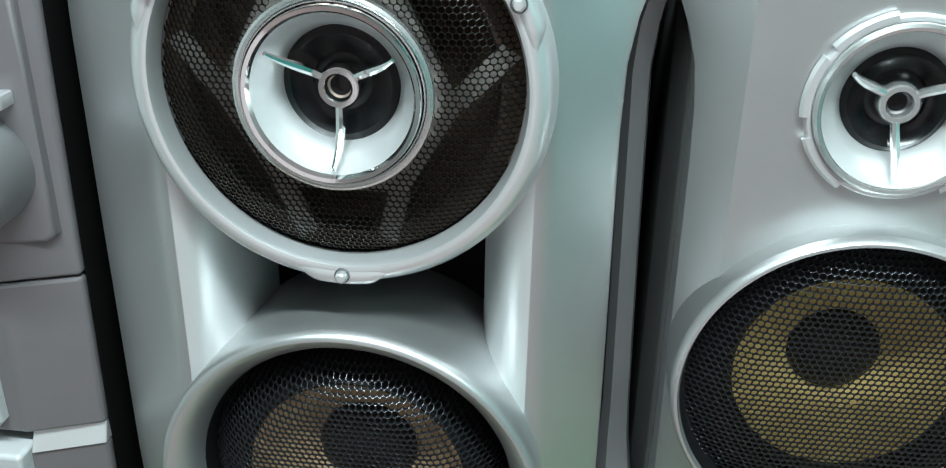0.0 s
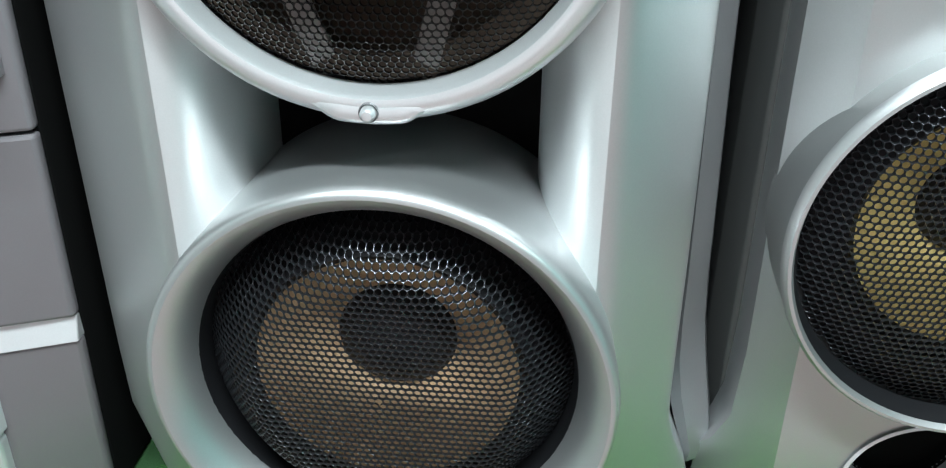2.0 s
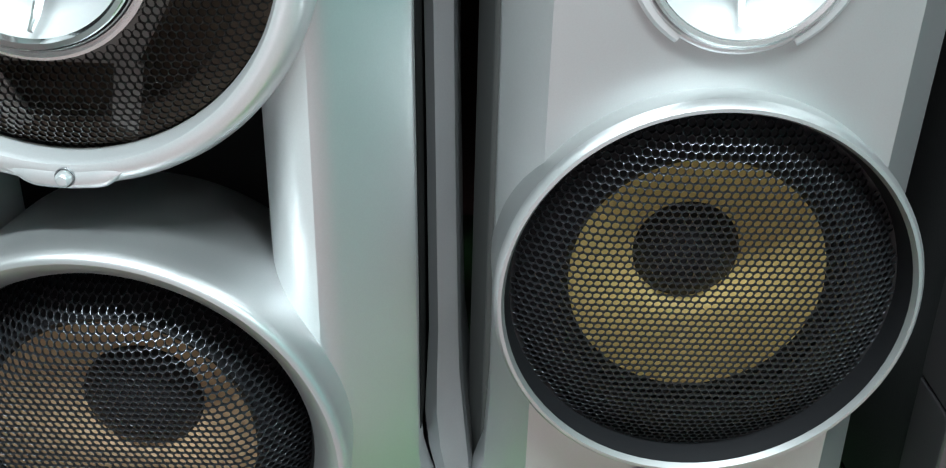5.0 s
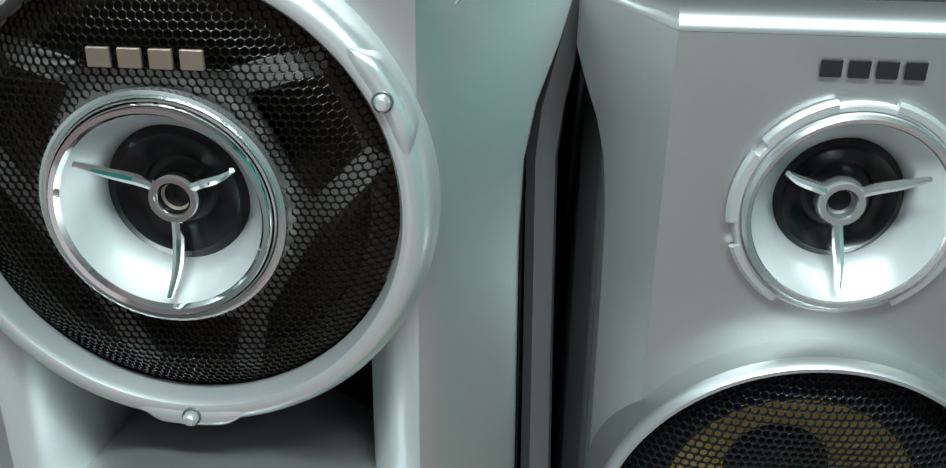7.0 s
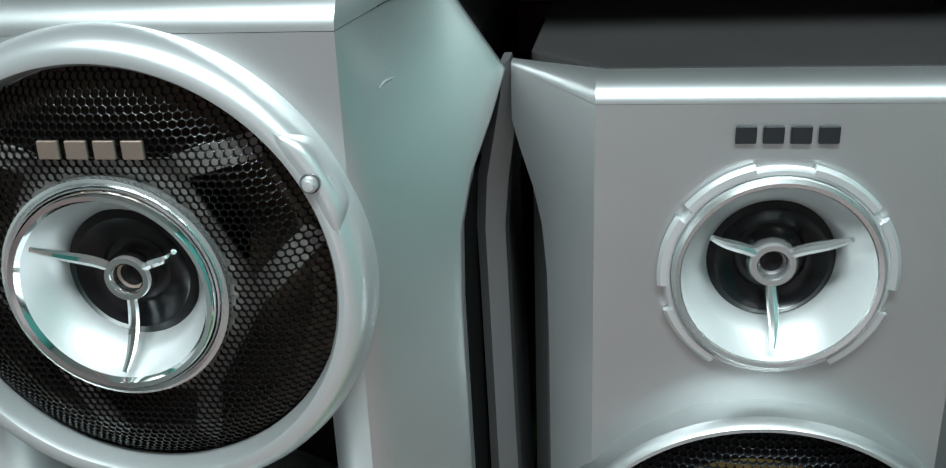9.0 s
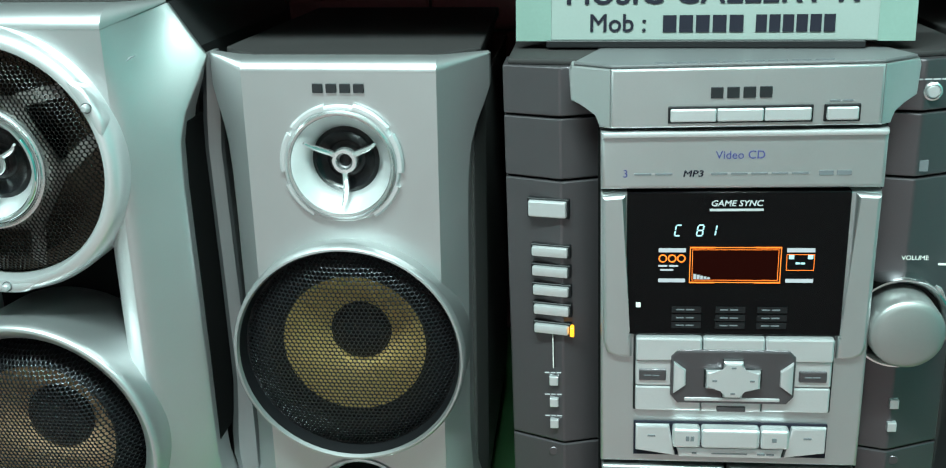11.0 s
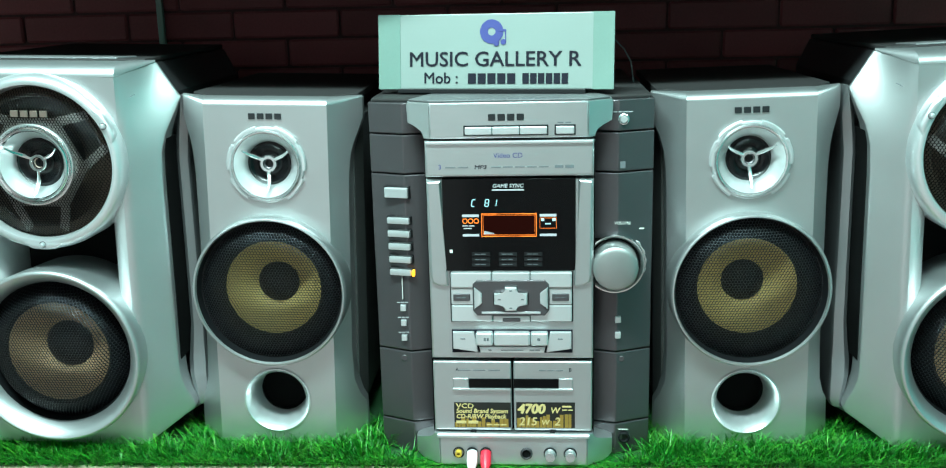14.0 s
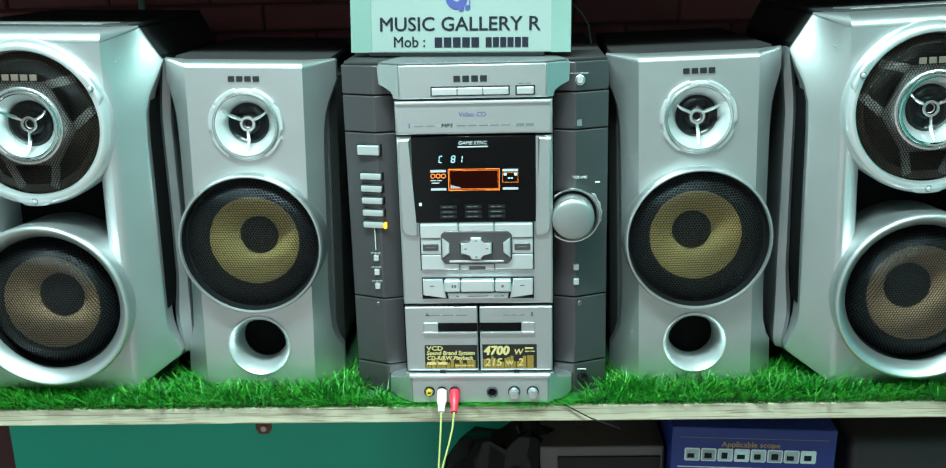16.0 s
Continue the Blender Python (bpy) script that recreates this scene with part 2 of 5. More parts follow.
def plan(points, z0, z1, bevel=0.0, seg=2):
    """A prism: the outline in x and y, from z0 up to z1."""
    bm = bmesh.new()
    low = [bm.verts.new((x, y, z0)) for x, y in points]
    top = [bm.verts.new((x, y, z1)) for x, y in points]
    n = len(points)
    bm.faces.new(low[::-1])
    bm.faces.new(top)
    for i in range(n):
        bm.faces.new((low[i], low[(i + 1) % n], top[(i + 1) % n], top[i]))
    if bevel:
        bmesh.ops.bevel(bm, geom=bm.edges[:], offset=bevel, segments=seg, affect="EDGES", profile=0.5)
    return bm


def lathe(profile, cx=0.0, cz=0.0, n=72, closed=False, a0=0.0, a1=360.0):
    """A surface turned about the y axis through (cx, cz): profile rows of radius and y."""
    bm = bmesh.new()
    bm.verts.layers.int.new("turned")
    full = a1 - a0 >= 359.9
    steps = n if full else n + 1
    rings = []
    for k in range(steps):
        a = radians(a0 + (a1 - a0) * k / n)
        rings.append([bm.verts.new((cx + r * math.cos(a), y, cz + r * math.sin(a))) for r, y in profile])
    m = len(profile)
    for k in range(n):
        p, q = rings[k], rings[(k + 1) % steps]
        for i in range(m if closed else m - 1):
            j = (i + 1) % m
            bm.faces.new((p[i], p[j], q[j], q[i]))
    if closed and not full:
        bm.faces.new(rings[0][::-1])
        bm.faces.new(rings[-1])
    bmesh.ops.remove_doubles(bm, verts=bm.verts, dist=1e-6)
    return bm


def sweep(points, radius, n=8, flat=1.0):
    """A round bar along points; radius may be a list. flat: its width in y against its width across."""
    bm = bmesh.new()
    bm.verts.layers.int.new("turned")
    pts = [Vector(p) for p in points]
    rings = []
    for i, p in enumerate(pts):
        d = (pts[min(i + 1, len(pts) - 1)] - pts[max(i - 1, 0)]).normalized()
        u = d.cross(Vector((0, 1, 0)))
        u = u.normalized() if u.length > 1e-4 else Vector((1, 0, 0))
        v = d.cross(u).normalized()
        r = radius[i] if isinstance(radius, (list, tuple)) else radius
        rings.append([bm.verts.new(p + (u * math.cos(2 * math.pi * k / n) + v * flat * math.sin(2 * math.pi * k / n)) * r) for k in range(n)])
    for a, b in zip(rings, rings[1:]):
        for k in range(n):
            bm.faces.new((a[k], a[(k + 1) % n], b[(k + 1) % n], b[k]))
    bm.faces.new(rings[0])
    bm.faces.new(rings[-1][::-1])
    return bm


def perforated(r_out, r_in, pitch, hole, height, cx=0.0, cz=0.0):
    """A punched steel grille: hexagonal cells with a rounded, deep hole in each, over a disc or ring; height(r) gives its y."""
    verts, faces = [], []
    dz = pitch * math.sqrt(3) / 2
    rows = int(r_out / dz) + 1
    cols = int(r_out / pitch) + 2
    big = pitch / math.sqrt(3)
    ring = [(math.cos(radians(30 * k)), math.sin(radians(30 * k))) for k in range(12)]
    for j in range(-rows, rows + 1):
        for i in range(-cols, cols + 1):
            x = (i + 0.5 * (j % 2)) * pitch
            z = j * dz
            r = math.hypot(x, z)
            if r > r_out - 0.35 * pitch or r < r_in + 0.35 * pitch:
                continue
            base = len(verts)
            for k, (c, q) in enumerate(ring):
                e = big * (1.0 if k % 2 else math.cos(radians(30)))
                verts.append((cx + x + e * c, height(math.hypot(x + e * c, z + e * q)), cz + z + e * q))
            for size, depth in ((hole * 1.07, 0.0001), (hole, 0.0005), (hole, 0.0013)):
                for c, q in ring:
                    verts.append((cx + x + size * c, height(math.hypot(x + size * c, z + size * q)) + depth, cz + z + size * q))
            for lap in (0, 12, 24):
                for k in range(12):
                    n = (k + 1) % 12
                    faces.append((base + lap + k, base + lap + n, base + lap + 12 + n, base + lap + 12 + k))
    return verts, faces


def raw_part(name, data, mat, parent, label=""):
    me = bpy.data.meshes.new(name)
    me.from_pydata(data[0], [], data[1])
    me.materials.append(mat)
    ob = new(name, me)
    ob.parent = parent
    if label:
        ob["label"] = label
    return ob


def lettering(name, text, x, y, z, size, mat, parent, label="", align="CENTER", squeeze=1.0, bold=0.0, slant=0.0):
    """Flat raised letters that face the front, as a mesh."""
    c = bpy.data.curves.new("letters", "FONT")
    c.body, c.size, c.align_x, c.align_y, c.extrude, c.shear = text, size, align, "CENTER", 0.0001, slant
    c.resolution_u = 3
    tmp = new("letters", c)
    bpy.context.view_layer.update()
    me = bpy.data.meshes.new_from_object(tmp.evaluated_get(bpy.context.evaluated_depsgraph_get()))
    bpy.data.objects.remove(tmp)
    me.transform(Matrix.Translation((x, y, z)) @ pose(0, 0, 0, 90) @ Matrix.Diagonal((squeeze, 1, 1, 1)))
    if bold:
        bm = bmesh.new()
        for k, (dx, dz) in enumerate(((0, 0), (-bold, 0), (bold, 0), (0, bold * 0.7), (0, -bold * 0.7))):
            me.transform(Matrix.Translation((dx, -0.00001 * k, dz)))
            bm.from_mesh(me)
            me.transform(Matrix.Translation((-dx, 0.00001 * k, -dz)))
        bm.to_mesh(me)
        bm.free()
    me.materials.clear()
    me.materials.append(mat)
    ob = new(name, me)
    ob.parent = parent
    if label:
        ob["label"] = label
    return ob


# ---- setting ----
def setting(name, bm, mat, label, category):
    return tagged(part(name, bm, mat, smooth=False), label, category, kind="structure")


SHELF_TOP, SHELF_FRONT = 0.0, -0.011
setting("shelf_board", box(-1.55, 1.55, SHELF_FRONT, 0.43, -0.0175, 0.0, 0.0012), WOOD, "pale raw plywood shelf board with a worn front edge", "shelf")
# Unseen board, added overhead so the speaker tops fall dark towards the back.
setting("shade_board", box(-1.55, 1.55, 0.012, 0.43, 0.500, 0.520), VINYL, "unseen dark board added to shade the speaker tops", "shelf")
wall_back = setting("wall_back", box(-1.6, 1.6, 0.445, 0.55, -1.0, 1.9), MORTAR, "dark maroon brick wall behind the shelf", "wall")
setting("wall_low", box(-0.62, 0.07, 0.20, 0.23, -0.6, -0.0185), TEAL, "teal painted panel under the shelf", "wall")
# Room out of view, its colours chosen for the bounce and reflections they give.
setting("wall_left", box(-1.7, -1.6, -2.3, 0.55, -1.0, 1.9), ROOM_GREY, "unseen grey-green wall that tints the reflections", "wall")
setting("wall_right", box(1.6, 1.7, -2.3, 0.55, -1.0, 1.9), ROOM_WALL, "unseen teal wall that tints the reflections", "wall")
# Assumed opening that lets the front light in.
DOOR_X0, DOOR_X1, DOOR_TOP = -1.10, -0.25, 1.05
bm = slab([(-1.7, -1.0), (DOOR_X0, -1.0), (DOOR_X0, DOOR_TOP), (DOOR_X1, DOOR_TOP), (DOOR_X1, -1.0), (1.7, -1.0), (1.7, 1.9), (-1.7, 1.9)], -2.4, -2.3)
setting("wall_front", bm, ROOM_PINK, "unseen pale pink wall with an assumed doorway", "wall")
setting("floor", box(-1.7, 1.7, -2.4, 0.55, -1.1, -1.0), FLOOR, "unseen reddish floor that tints the reflections", "floor")
setting("ceiling", box(-1.7, 1.7, -2.4, 0.55, 1.9, 2.0), CEIL, "plain white painted ceiling", "ceiling")


# ---- speakers ----
def tri_legs(parent, cx, cz, hub_y, tip_y, r_tip, r_hub, mat):
    for a in (33, 147, 270):
        pts, radii = [], []
        for k in range(9):
            f = k / 8
            r = r_hub + (r_tip - r_hub) * f
            bend = 0.05 * math.sin(f * math.pi) * (1 if a != 33 else -1)
            ang = radians(a) + bend
            y = hub_y + (tip_y - hub_y) * f ** 1.6
            pts.append((cx + r * math.cos(ang), y, cz + r * math.sin(ang)))
            radii.append(0.0018 + 0.0005 * math.sin(f * math.pi) - 0.0009 * f)
        part("tweeter_leg", sweep(pts, radii, 8), mat, parent)


def logo_blocks(parent, x, y, z, width, height, mat, depth=0.0008):
    """Maker's badge as four plain blocks."""
    w = width / 4.9
    for k in range(4):
        x0 = x - width / 2 + k * (width - w) / 3
        part("badge_block", box(x0, x0 + w, y - depth, y + 0.0004, z - height / 2, z + height / 2, 0.0003, 1), mat, parent)


def woofer(parent, cz, r, front, cone_mat, back, tube, lip, rc):
    """A ring, its punched grille, and the cone, surround and dust cap behind it. r: outer radius; front: y of the rim."""
    s = r / 0.086
    wide = lip > 0.012
    rg0 = r - lip - 0.0004
    rim = [(tube, back), (r - 0.0004, front + 0.012), (r, front + 0.005), (r - 0.0006 * s, front + 0.0016), (r - 0.0020 * s, front + 0.0002), (r - 0.0034 * s, front)]
    inner = [(r - 0.36 * lip, front + 0.0014), (r - 0.62 * lip, front + 0.0062), (r - 0.83 * lip, front + 0.0120), (r - 0.93 * lip, front + 0.0170)]
    if wide:
        part("woofer_ring", lathe(rim + inner, 0, cz, 112), SILVER, parent, "rounded silver woofer ring")
        part("grille_collar", lathe([(r - 0.93 * lip + 0.0001, front + 0.0168), (r - lip - 0.0004, front + 0.0215), (r - lip - 0.0006, front + 0.0330)], 0, cz, 80), BLACK, parent)
    else:
        # Skirt is darker than the rim to stand for the shade on it.
        part("ring_skirt", lathe(rim[:3], 0, cz, 112), SKIRT, parent, "silver skirt of the woofer ring, shade in its colour")
        part("grille_backing", lathe([(0.0520, -0.0005), (0.0545, -0.0009), (rg0, -0.0009)], 0, cz, 80), RUBBER, parent, "black ring behind the grille")
        part("woofer_ring", lathe(rim[2:] + [(r - 0.55 * lip, front + 0.0010), (r - 0.66 * lip, front + 0.0026)], 0, cz, 112), SILVER, parent, "rounded silver woofer ring")
        part("grille_collar", lathe([(r - 0.655 * lip, front + 0.0024), (r - 0.80 * lip, front + 0.0060), (r - 0.95 * lip, front + 0.0110), (r - lip - 0.0003, front + 0.0240)], 0, cz, 80), BLACK, parent)
    rg = r - lip

    def dome(q):
        f = min(q / rg, 1.0)
        return front + (0.0020 if wide else 0.0015) + (0.0260 if wide else 0.0100) * max(0.0, (f - 0.62) / 0.38) ** 1.6 - 0.0010 * (1 - f)
    raw_part("grille", perforated(rg, 0, 0.00285, 0.00127, dome, 0, cz), MESH, parent, "black punched steel grille")
    part("grille_edge", lathe([(rg - 0.0022, dome(rg) + 0.0008), (rg + 0.0002, dome(rg) + 0.0002), (rg + 0.0003, dome(rg) + 0.004), (rg - 0.0025, dome(rg) + 0.005)], 0, cz, 80), BLACK, parent)
    c = front + (0.0165 if wide else 0.0190)
    e = front + (0.0340 if wide else 0.0230)
    d = c + (0.0070 if wide else 0.0040)
    part("surround", lathe([(rg, e + 0.002), (rg - 0.003 * s, e), (rg - 0.008 * s, e - 0.004), (rc + 0.003 * s, c - 0.001), (rc, c + 0.002)], 0, cz, 72), RUBBER, parent, "black rubber cone surround")
    part("cone", lathe([(rc, c + 0.002), (0.8 * rc, c + 0.4 * (d - c) + 0.010), (0.024 * s, d + 0.020), (0.018 * s, d + 0.024)], 0, cz, 72), cone_mat, parent, "woven speaker cone")
    part("dust_cap", lathe([(0.0236 * s, d + 0.0202), (0.019 * s, d + 0.0162), (0.012 * s, d + 0.0136), (0.005 * s, d + 0.0126), (0.0, d + 0.0124)], 0, cz, 48), RUBBER, parent, "black dust cap")


def pierced(points, holes, y0, y1):
    """A plate with round holes right through it."""
    bm = bmesh.new()
    loops = [points] + [[(cx + r * math.cos(2 * math.pi * k / 56), cz + r * math.sin(2 * math.pi * k / 56)) for k in range(56)] for cx, cz, r in holes]
    edges = []
    for lp in loops:
        a = [bm.verts.new((x, y0, z)) for x, z in lp]
        b = [bm.verts.new((x, y1, z)) for x, z in lp]
        for i in range(len(lp)):
            j = (i + 1) % len(lp)
            bm.faces.new((a[i], a[j], b[j], b[i]))
            edges.append(bm.edges.get((a[i], a[j])))
    bmesh.ops.triangle_fill(bm, use_beauty=True, edges=edges, normal=(0, -1, 0))
    return bm


def silver_front(parent, pts, slope, depth, name="baffle_side"):
    for sgn in (-1, 1):
        out = [(sgn * x, z) for x, z in pts]
        part(name, slab(out if sgn > 0 else out[::-1], 0.0, depth, 0.0, 1, lambda x, z: slope(abs(x))), SILVER, parent)


def bent_side(sgn, outline, inner, top, back):
    """A slanted side face of a baffle: softly folded along its inner edge, leaning back towards its top, with a rounded rim to the back."""
    pts = [outline[0]]
    for p, q in zip(outline, outline[1:]):
        n = max(1, int(math.dist(p, q) / 0.006))
        pts += [(p[0] + (q[0] - p[0]) * k / n, p[1] + (q[1] - p[1]) * k / n) for k in range(1, n + 1)]

    def depth(x, z):
        t = x - inner
        fold = 0.70 * (t * t / 0.016 if t < 0.008 else t - 0.004)
        q = min(1.0, t / 0.030)
        return fold + 3.4 * max(0.0, z - 0.292) ** 2 * (1 - (1 - q) ** 2)
    bm = bmesh.new()
    cols, rows = 16, []
    for xo, zo in pts:
        row = []
        for k in range(cols + 1):
            f = (k / cols) ** 1.3
            x, z = inner + (xo - inner) * f, min(zo, top) + (zo - min(zo, top)) * f
            row.append(bm.verts.new((sgn * x, depth(x, z), z)))
        y = depth(xo, zo)
        row += [bm.verts.new((sgn * (xo + 0.0005), y + 0.0006, zo)), bm.verts.new((sgn * (xo + 0.0007), y + 0.0018, zo)), bm.verts.new((sgn * xo, max(back, y + 0.004), zo))]
        rows.append(row)
    for p, q in zip(rows, rows[1:]):
        for k in range(len(p) - 1):
            bm.faces.new((p[k], p[k + 1], q[k + 1], q[k]))
    return bm


def crown_shell(half, wide, back, z0, z1, depth, bead, w0):
    """The rounded top edge of a baffle and the silver top behind it. Its ends narrow from the full round to a fine bead that starts at w0."""
    bm = bmesh.new()
    h = z1 - z0
    middle, ends = [], {-1: [], 1: []}
    for k in range(19):
        a = k * math.pi / 2 / 18
        y, z = h * 1.7 * (1 - math.cos(a)), z0 + h * math.sin(a)
        w, v = bead * 1.4 * (1 - math.cos(a)), w0 + (z1 - w0) * math.sin(a)
        middle.append([(-half, y, z), (half, y, z)])
        for sgn in (-1, 1):
            ends[sgn].append([(sgn * half, y, z), (sgn * (wide - 0.3 * w), back + w, v)])
    for z in (z1 - 0.003, z0):
        middle.append([(-half, depth, z), (half, depth, z)])
        for sgn in (-1, 1):
            ends[sgn].append([(sgn * half, depth, z), (sgn * (wide - 0.01), depth, z)])
    for strip in (middle, ends[-1], ends[1]):
        rows = [[bm.verts.new(p) for p in row] for row in strip]
        for p, q in zip(rows, rows[1:]):
            bm.faces.new((p[0], p[1], q[1], q[0]))
        if strip is not middle:
            bm.faces.new([r[1] for r in rows])
    return bm


def large_speaker(m, label):
    sp = thing("large_speaker", m, label, "loudspeaker", "stereo speakers")
    # slanted side faces of the baffle, with their drawn-in waist
    side = [(0.1010, 0.3810), (0.1225, 0.3490), (0.1180, 0.3340), (0.1115, 0.3160), (0.1082, 0.2980), (0.1075, 0.2700),
            (0.1092, 0.1500), (0.1095, 0.1050), (0.1098, 0.0780), (0.1108, 0.0680), (0.1140, 0.0560), (0.1190, 0.0440), (0.1215, 0.0360), (0.1200, 0.0320), (0.0790, 0.004)]
    outer = [(0.1030, 0.3800), (0.1270, 0.3500), (0.1250, 0.3000), (0.1245, 0.2000), (0.1235, 0.0800), (0.1220, 0.0500), (0.0950, 0.004)]
    part("baffle_side", bent_side(1, side, 0.0761, 0.3700, 0.0445), SILVER, sp)
    part("baffle_side", bent_side(-1, outer, 0.0761, 0.3700, 0.0445), SILVER, sp)
    # middle of the baffle, above and below the opening
    over = [(0.066 * math.cos(radians(a)), 0.2905 + 0.066 * math.sin(radians(a))) for a in range(-25, 206, 10)]
    part("baffle_top", slab([(0.0762, 0.262), (0.0762, 0.370), (-0.0762, 0.370), (-0.0762, 0.262)] + over[::-1], 0.0, 0.06), SILVER, sp)
    under = [(0.072 * math.cos(radians(a)), 0.100 + 0.072 * math.sin(radians(a))) for a in range(14, -195, -8)]
    part("baffle_bottom", slab([(-0.0762, 0.118), (-0.0762, 0.004), (0.0762, 0.004), (0.0762, 0.118)] + under, 0.0, 0.06), SILVER, sp)
    for sgn in (-1, 1):
        bm = bmesh.new()
        rows = []
        for step in range(7):
            f, w, row = step / 6, 0.052, []
            for k in range(12):
                a = min(k, 10) * math.pi / 20
                x, y = (0.0762 - (0.0762 - w) * math.sin(a) ** 0.9, 0.055 * (1 - math.cos(a))) if k < 11 else (w, 0.10)
                low = max(0.118, 0.102 + math.sqrt(max(0.0, 0.0800 ** 2 - x * x)))
                row.append(bm.verts.new((sgn * x, y, low + (0.262 - low) * f)))
            rows.append(row)
        for p, q in zip(rows, rows[1:]):
            for k in range(11):
                bm.faces.new((p[k], p[k + 1], q[k + 1], q[k]))
        part("neck_cheek", bm, SILVER_SATIN, sp, "smooth concave silver cheek of the opening")
    # Black sheet in place of the shade at the back of the neck opening.
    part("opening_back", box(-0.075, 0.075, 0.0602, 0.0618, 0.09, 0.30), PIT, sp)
    # bevelled crown and cabinet behind
    part("crown", crown_shell(0.0762, 0.101, 0.0146 + 3.4 * 0.0893 ** 2 * 0.97, 0.3702, 0.3835, 0.046, 0.0014, 0.3815), SILVER, sp)
    part("top_panel", box(-0.0915, 0.0915, 0.0405, 0.288, 0.3795, 0.3845, 0.0015), TOP_VINYL, sp, "dark textured top panel")
    # Raised strip; its lighter grey stands in for a glossy reflection.
    part("top_strip", plan([(-0.0760, 0.0405), (0.0640, 0.0405), (0.0760, 0.0600), (-0.0760, 0.0600)], 0.3843, 0.3858, 0.0005), RAIL, sp, "top edge strip, its reflection put in as lighter grey")
    cab = slab([(-0.107, 0.002), (0.107, 0.002), (0.107, 0.350), (0.092, 0.379), (-0.092, 0.379), (-0.107, 0.350)], 0.0622, 0.29, 0.002)
    part("cabinet", cab, VINYL, sp, "black vinyl cabinet")
    bar = [(0.3500, 0.1208, 0.1236, 0.0430), (0.3390, 0.1185, 0.1262, 0.0450), (0.3220, 0.1140, 0.1255, 0.0500), (0.3050, 0.1102, 0.1228, 0.0555), (0.2850, 0.1090, 0.1208, 0.0570),
           (0.2000, 0.1108, 0.1228, 0.0570), (0.1150, 0.1122, 0.1255, 0.0560), (0.0950, 0.1115, 0.1265, 0.0530), (0.0780, 0.1110, 0.1285, 0.0480), (0.0640, 0.1130, 0.1305, 0.0420),
           (0.0520, 0.1165, 0.1320, 0.0385), (0.0400, 0.1205, 0.1325, 0.0370), (0.0330, 0.1205, 0.1300, 0.0375), (0.0300, 0.1160, 0.1240, 0.0390), (0.0040, 0.0780, 0.0860, 0.0400)]
    lining = [(0.1100, 0.3100), (0.1082, 0.2980), (0.1075, 0.2700), (0.1092, 0.1500), (0.1095, 0.1050), (0.1097, 0.0850)]
    part("side_slot", slab([(x - 0.0010, z) for x, z in lining[::-1]] + [(x + 0.0010, z) for x, z in lining], 0.0285, 0.0690), PIT, sp, "black strip in the side slot")
    bm = bmesh.new()
    rows = [[bm.verts.new((x, y, z)) for x, y in ((xl, yf + 0.003), (xl + 0.3 * (xr - xl), yf), (xr - 0.001, yf + 0.003), (xr, yf + 0.007), (xr, 0.120 if z < 0.31 else yf + 0.02), (xl, 0.120 if z < 0.31 else yf + 0.02))] for z, xl, xr, yf in bar]
    for p, q in zip(rows, rows[1:]):
        for k in range(6):
            bm.faces.new((p[k], p[(k + 1) % 6], q[(k + 1) % 6], q[k]))
    bm.faces.new(rows[0])
    bm.faces.new(rows[-1][::-1])
    part("side_rail", bm, RAIL, sp, "grey side rail")
    part("scratch", sweep([(0.0870, 0.0068, 0.3510), (0.0888, 0.0080, 0.3528), (0.0915, 0.0098, 0.3538)], [0.0002, 0.0006, 0.0002], 6, 0.4), INK_GREY, sp, "small scratch in the paint")
    # upper driver
    cz = 0.2905
    flange = [(0.0834, 0.03), (0.0834, 0.001), (0.0831, -0.0030), (0.0822, -0.0066), (0.0808, -0.0094), (0.0790, -0.0114), (0.0770, -0.0124), (0.0748, -0.0127), (0.0733, -0.0122), (0.0722, -0.0100), (0.0716, -0.002)]
    part("driver_ring", lathe(flange, 0, cz, 112), SILVER_LIGHT, sp, "broad silver driver ring")
    part("ring_skirt", lathe([(0.0640, 0.075), (0.0800, 0.060), (0.081, 0.028), (0.0790, 0.0)], 0, cz, 72), SILVER_DARK, sp)
    for a in (28, 152, 270):
        c, s = math.cos(radians(a)), math.sin(radians(a))
        x, z = 0.0772 * c, cz + 0.0772 * s
        part("screw_seat", lathe([(0.0033, -0.0125), (0.0032, -0.0138), (0.0029, -0.0136), (0.0026, -0.0130)], x, z, 24), SILVER_DARK, sp)
        part("screw", lathe([(0.0026, -0.0128), (0.0025, -0.0154), (0.0016, -0.0165), (0.0, -0.0167)], x, z, 28), SILVER_LIGHT, sp, "bright screw head")
        bm = lathe([(0.0750, -0.0122), (0.0765, -0.0131), (0.0795, -0.0131), (0.0813, -0.0122), (0.0823, -0.0104), (0.0828, -0.0070), (0.0828, -0.002), (0.078, 0.0)], 0, cz, 28, a0=a - 17, a1=a + 17)
        for v in bm.verts:
            off = abs((math.degrees(math.atan2(v.co.z - cz, v.co.x)) - a + 180) % 360 - 180)
            f = max(0.0, (off - 7) / 10)
            f = f * f * (3 - 2 * f)
            r = math.hypot(v.co.x, v.co.z - cz)
            k = 1 - f * max(0.0, r - 0.0770) / r
            v.co.x, v.co.z = v.co.x * k, cz + (v.co.z - cz) * k
            v.co.y += f * 0.0012
        part("ring_lug", bm, SILVER_LIGHT, sp)
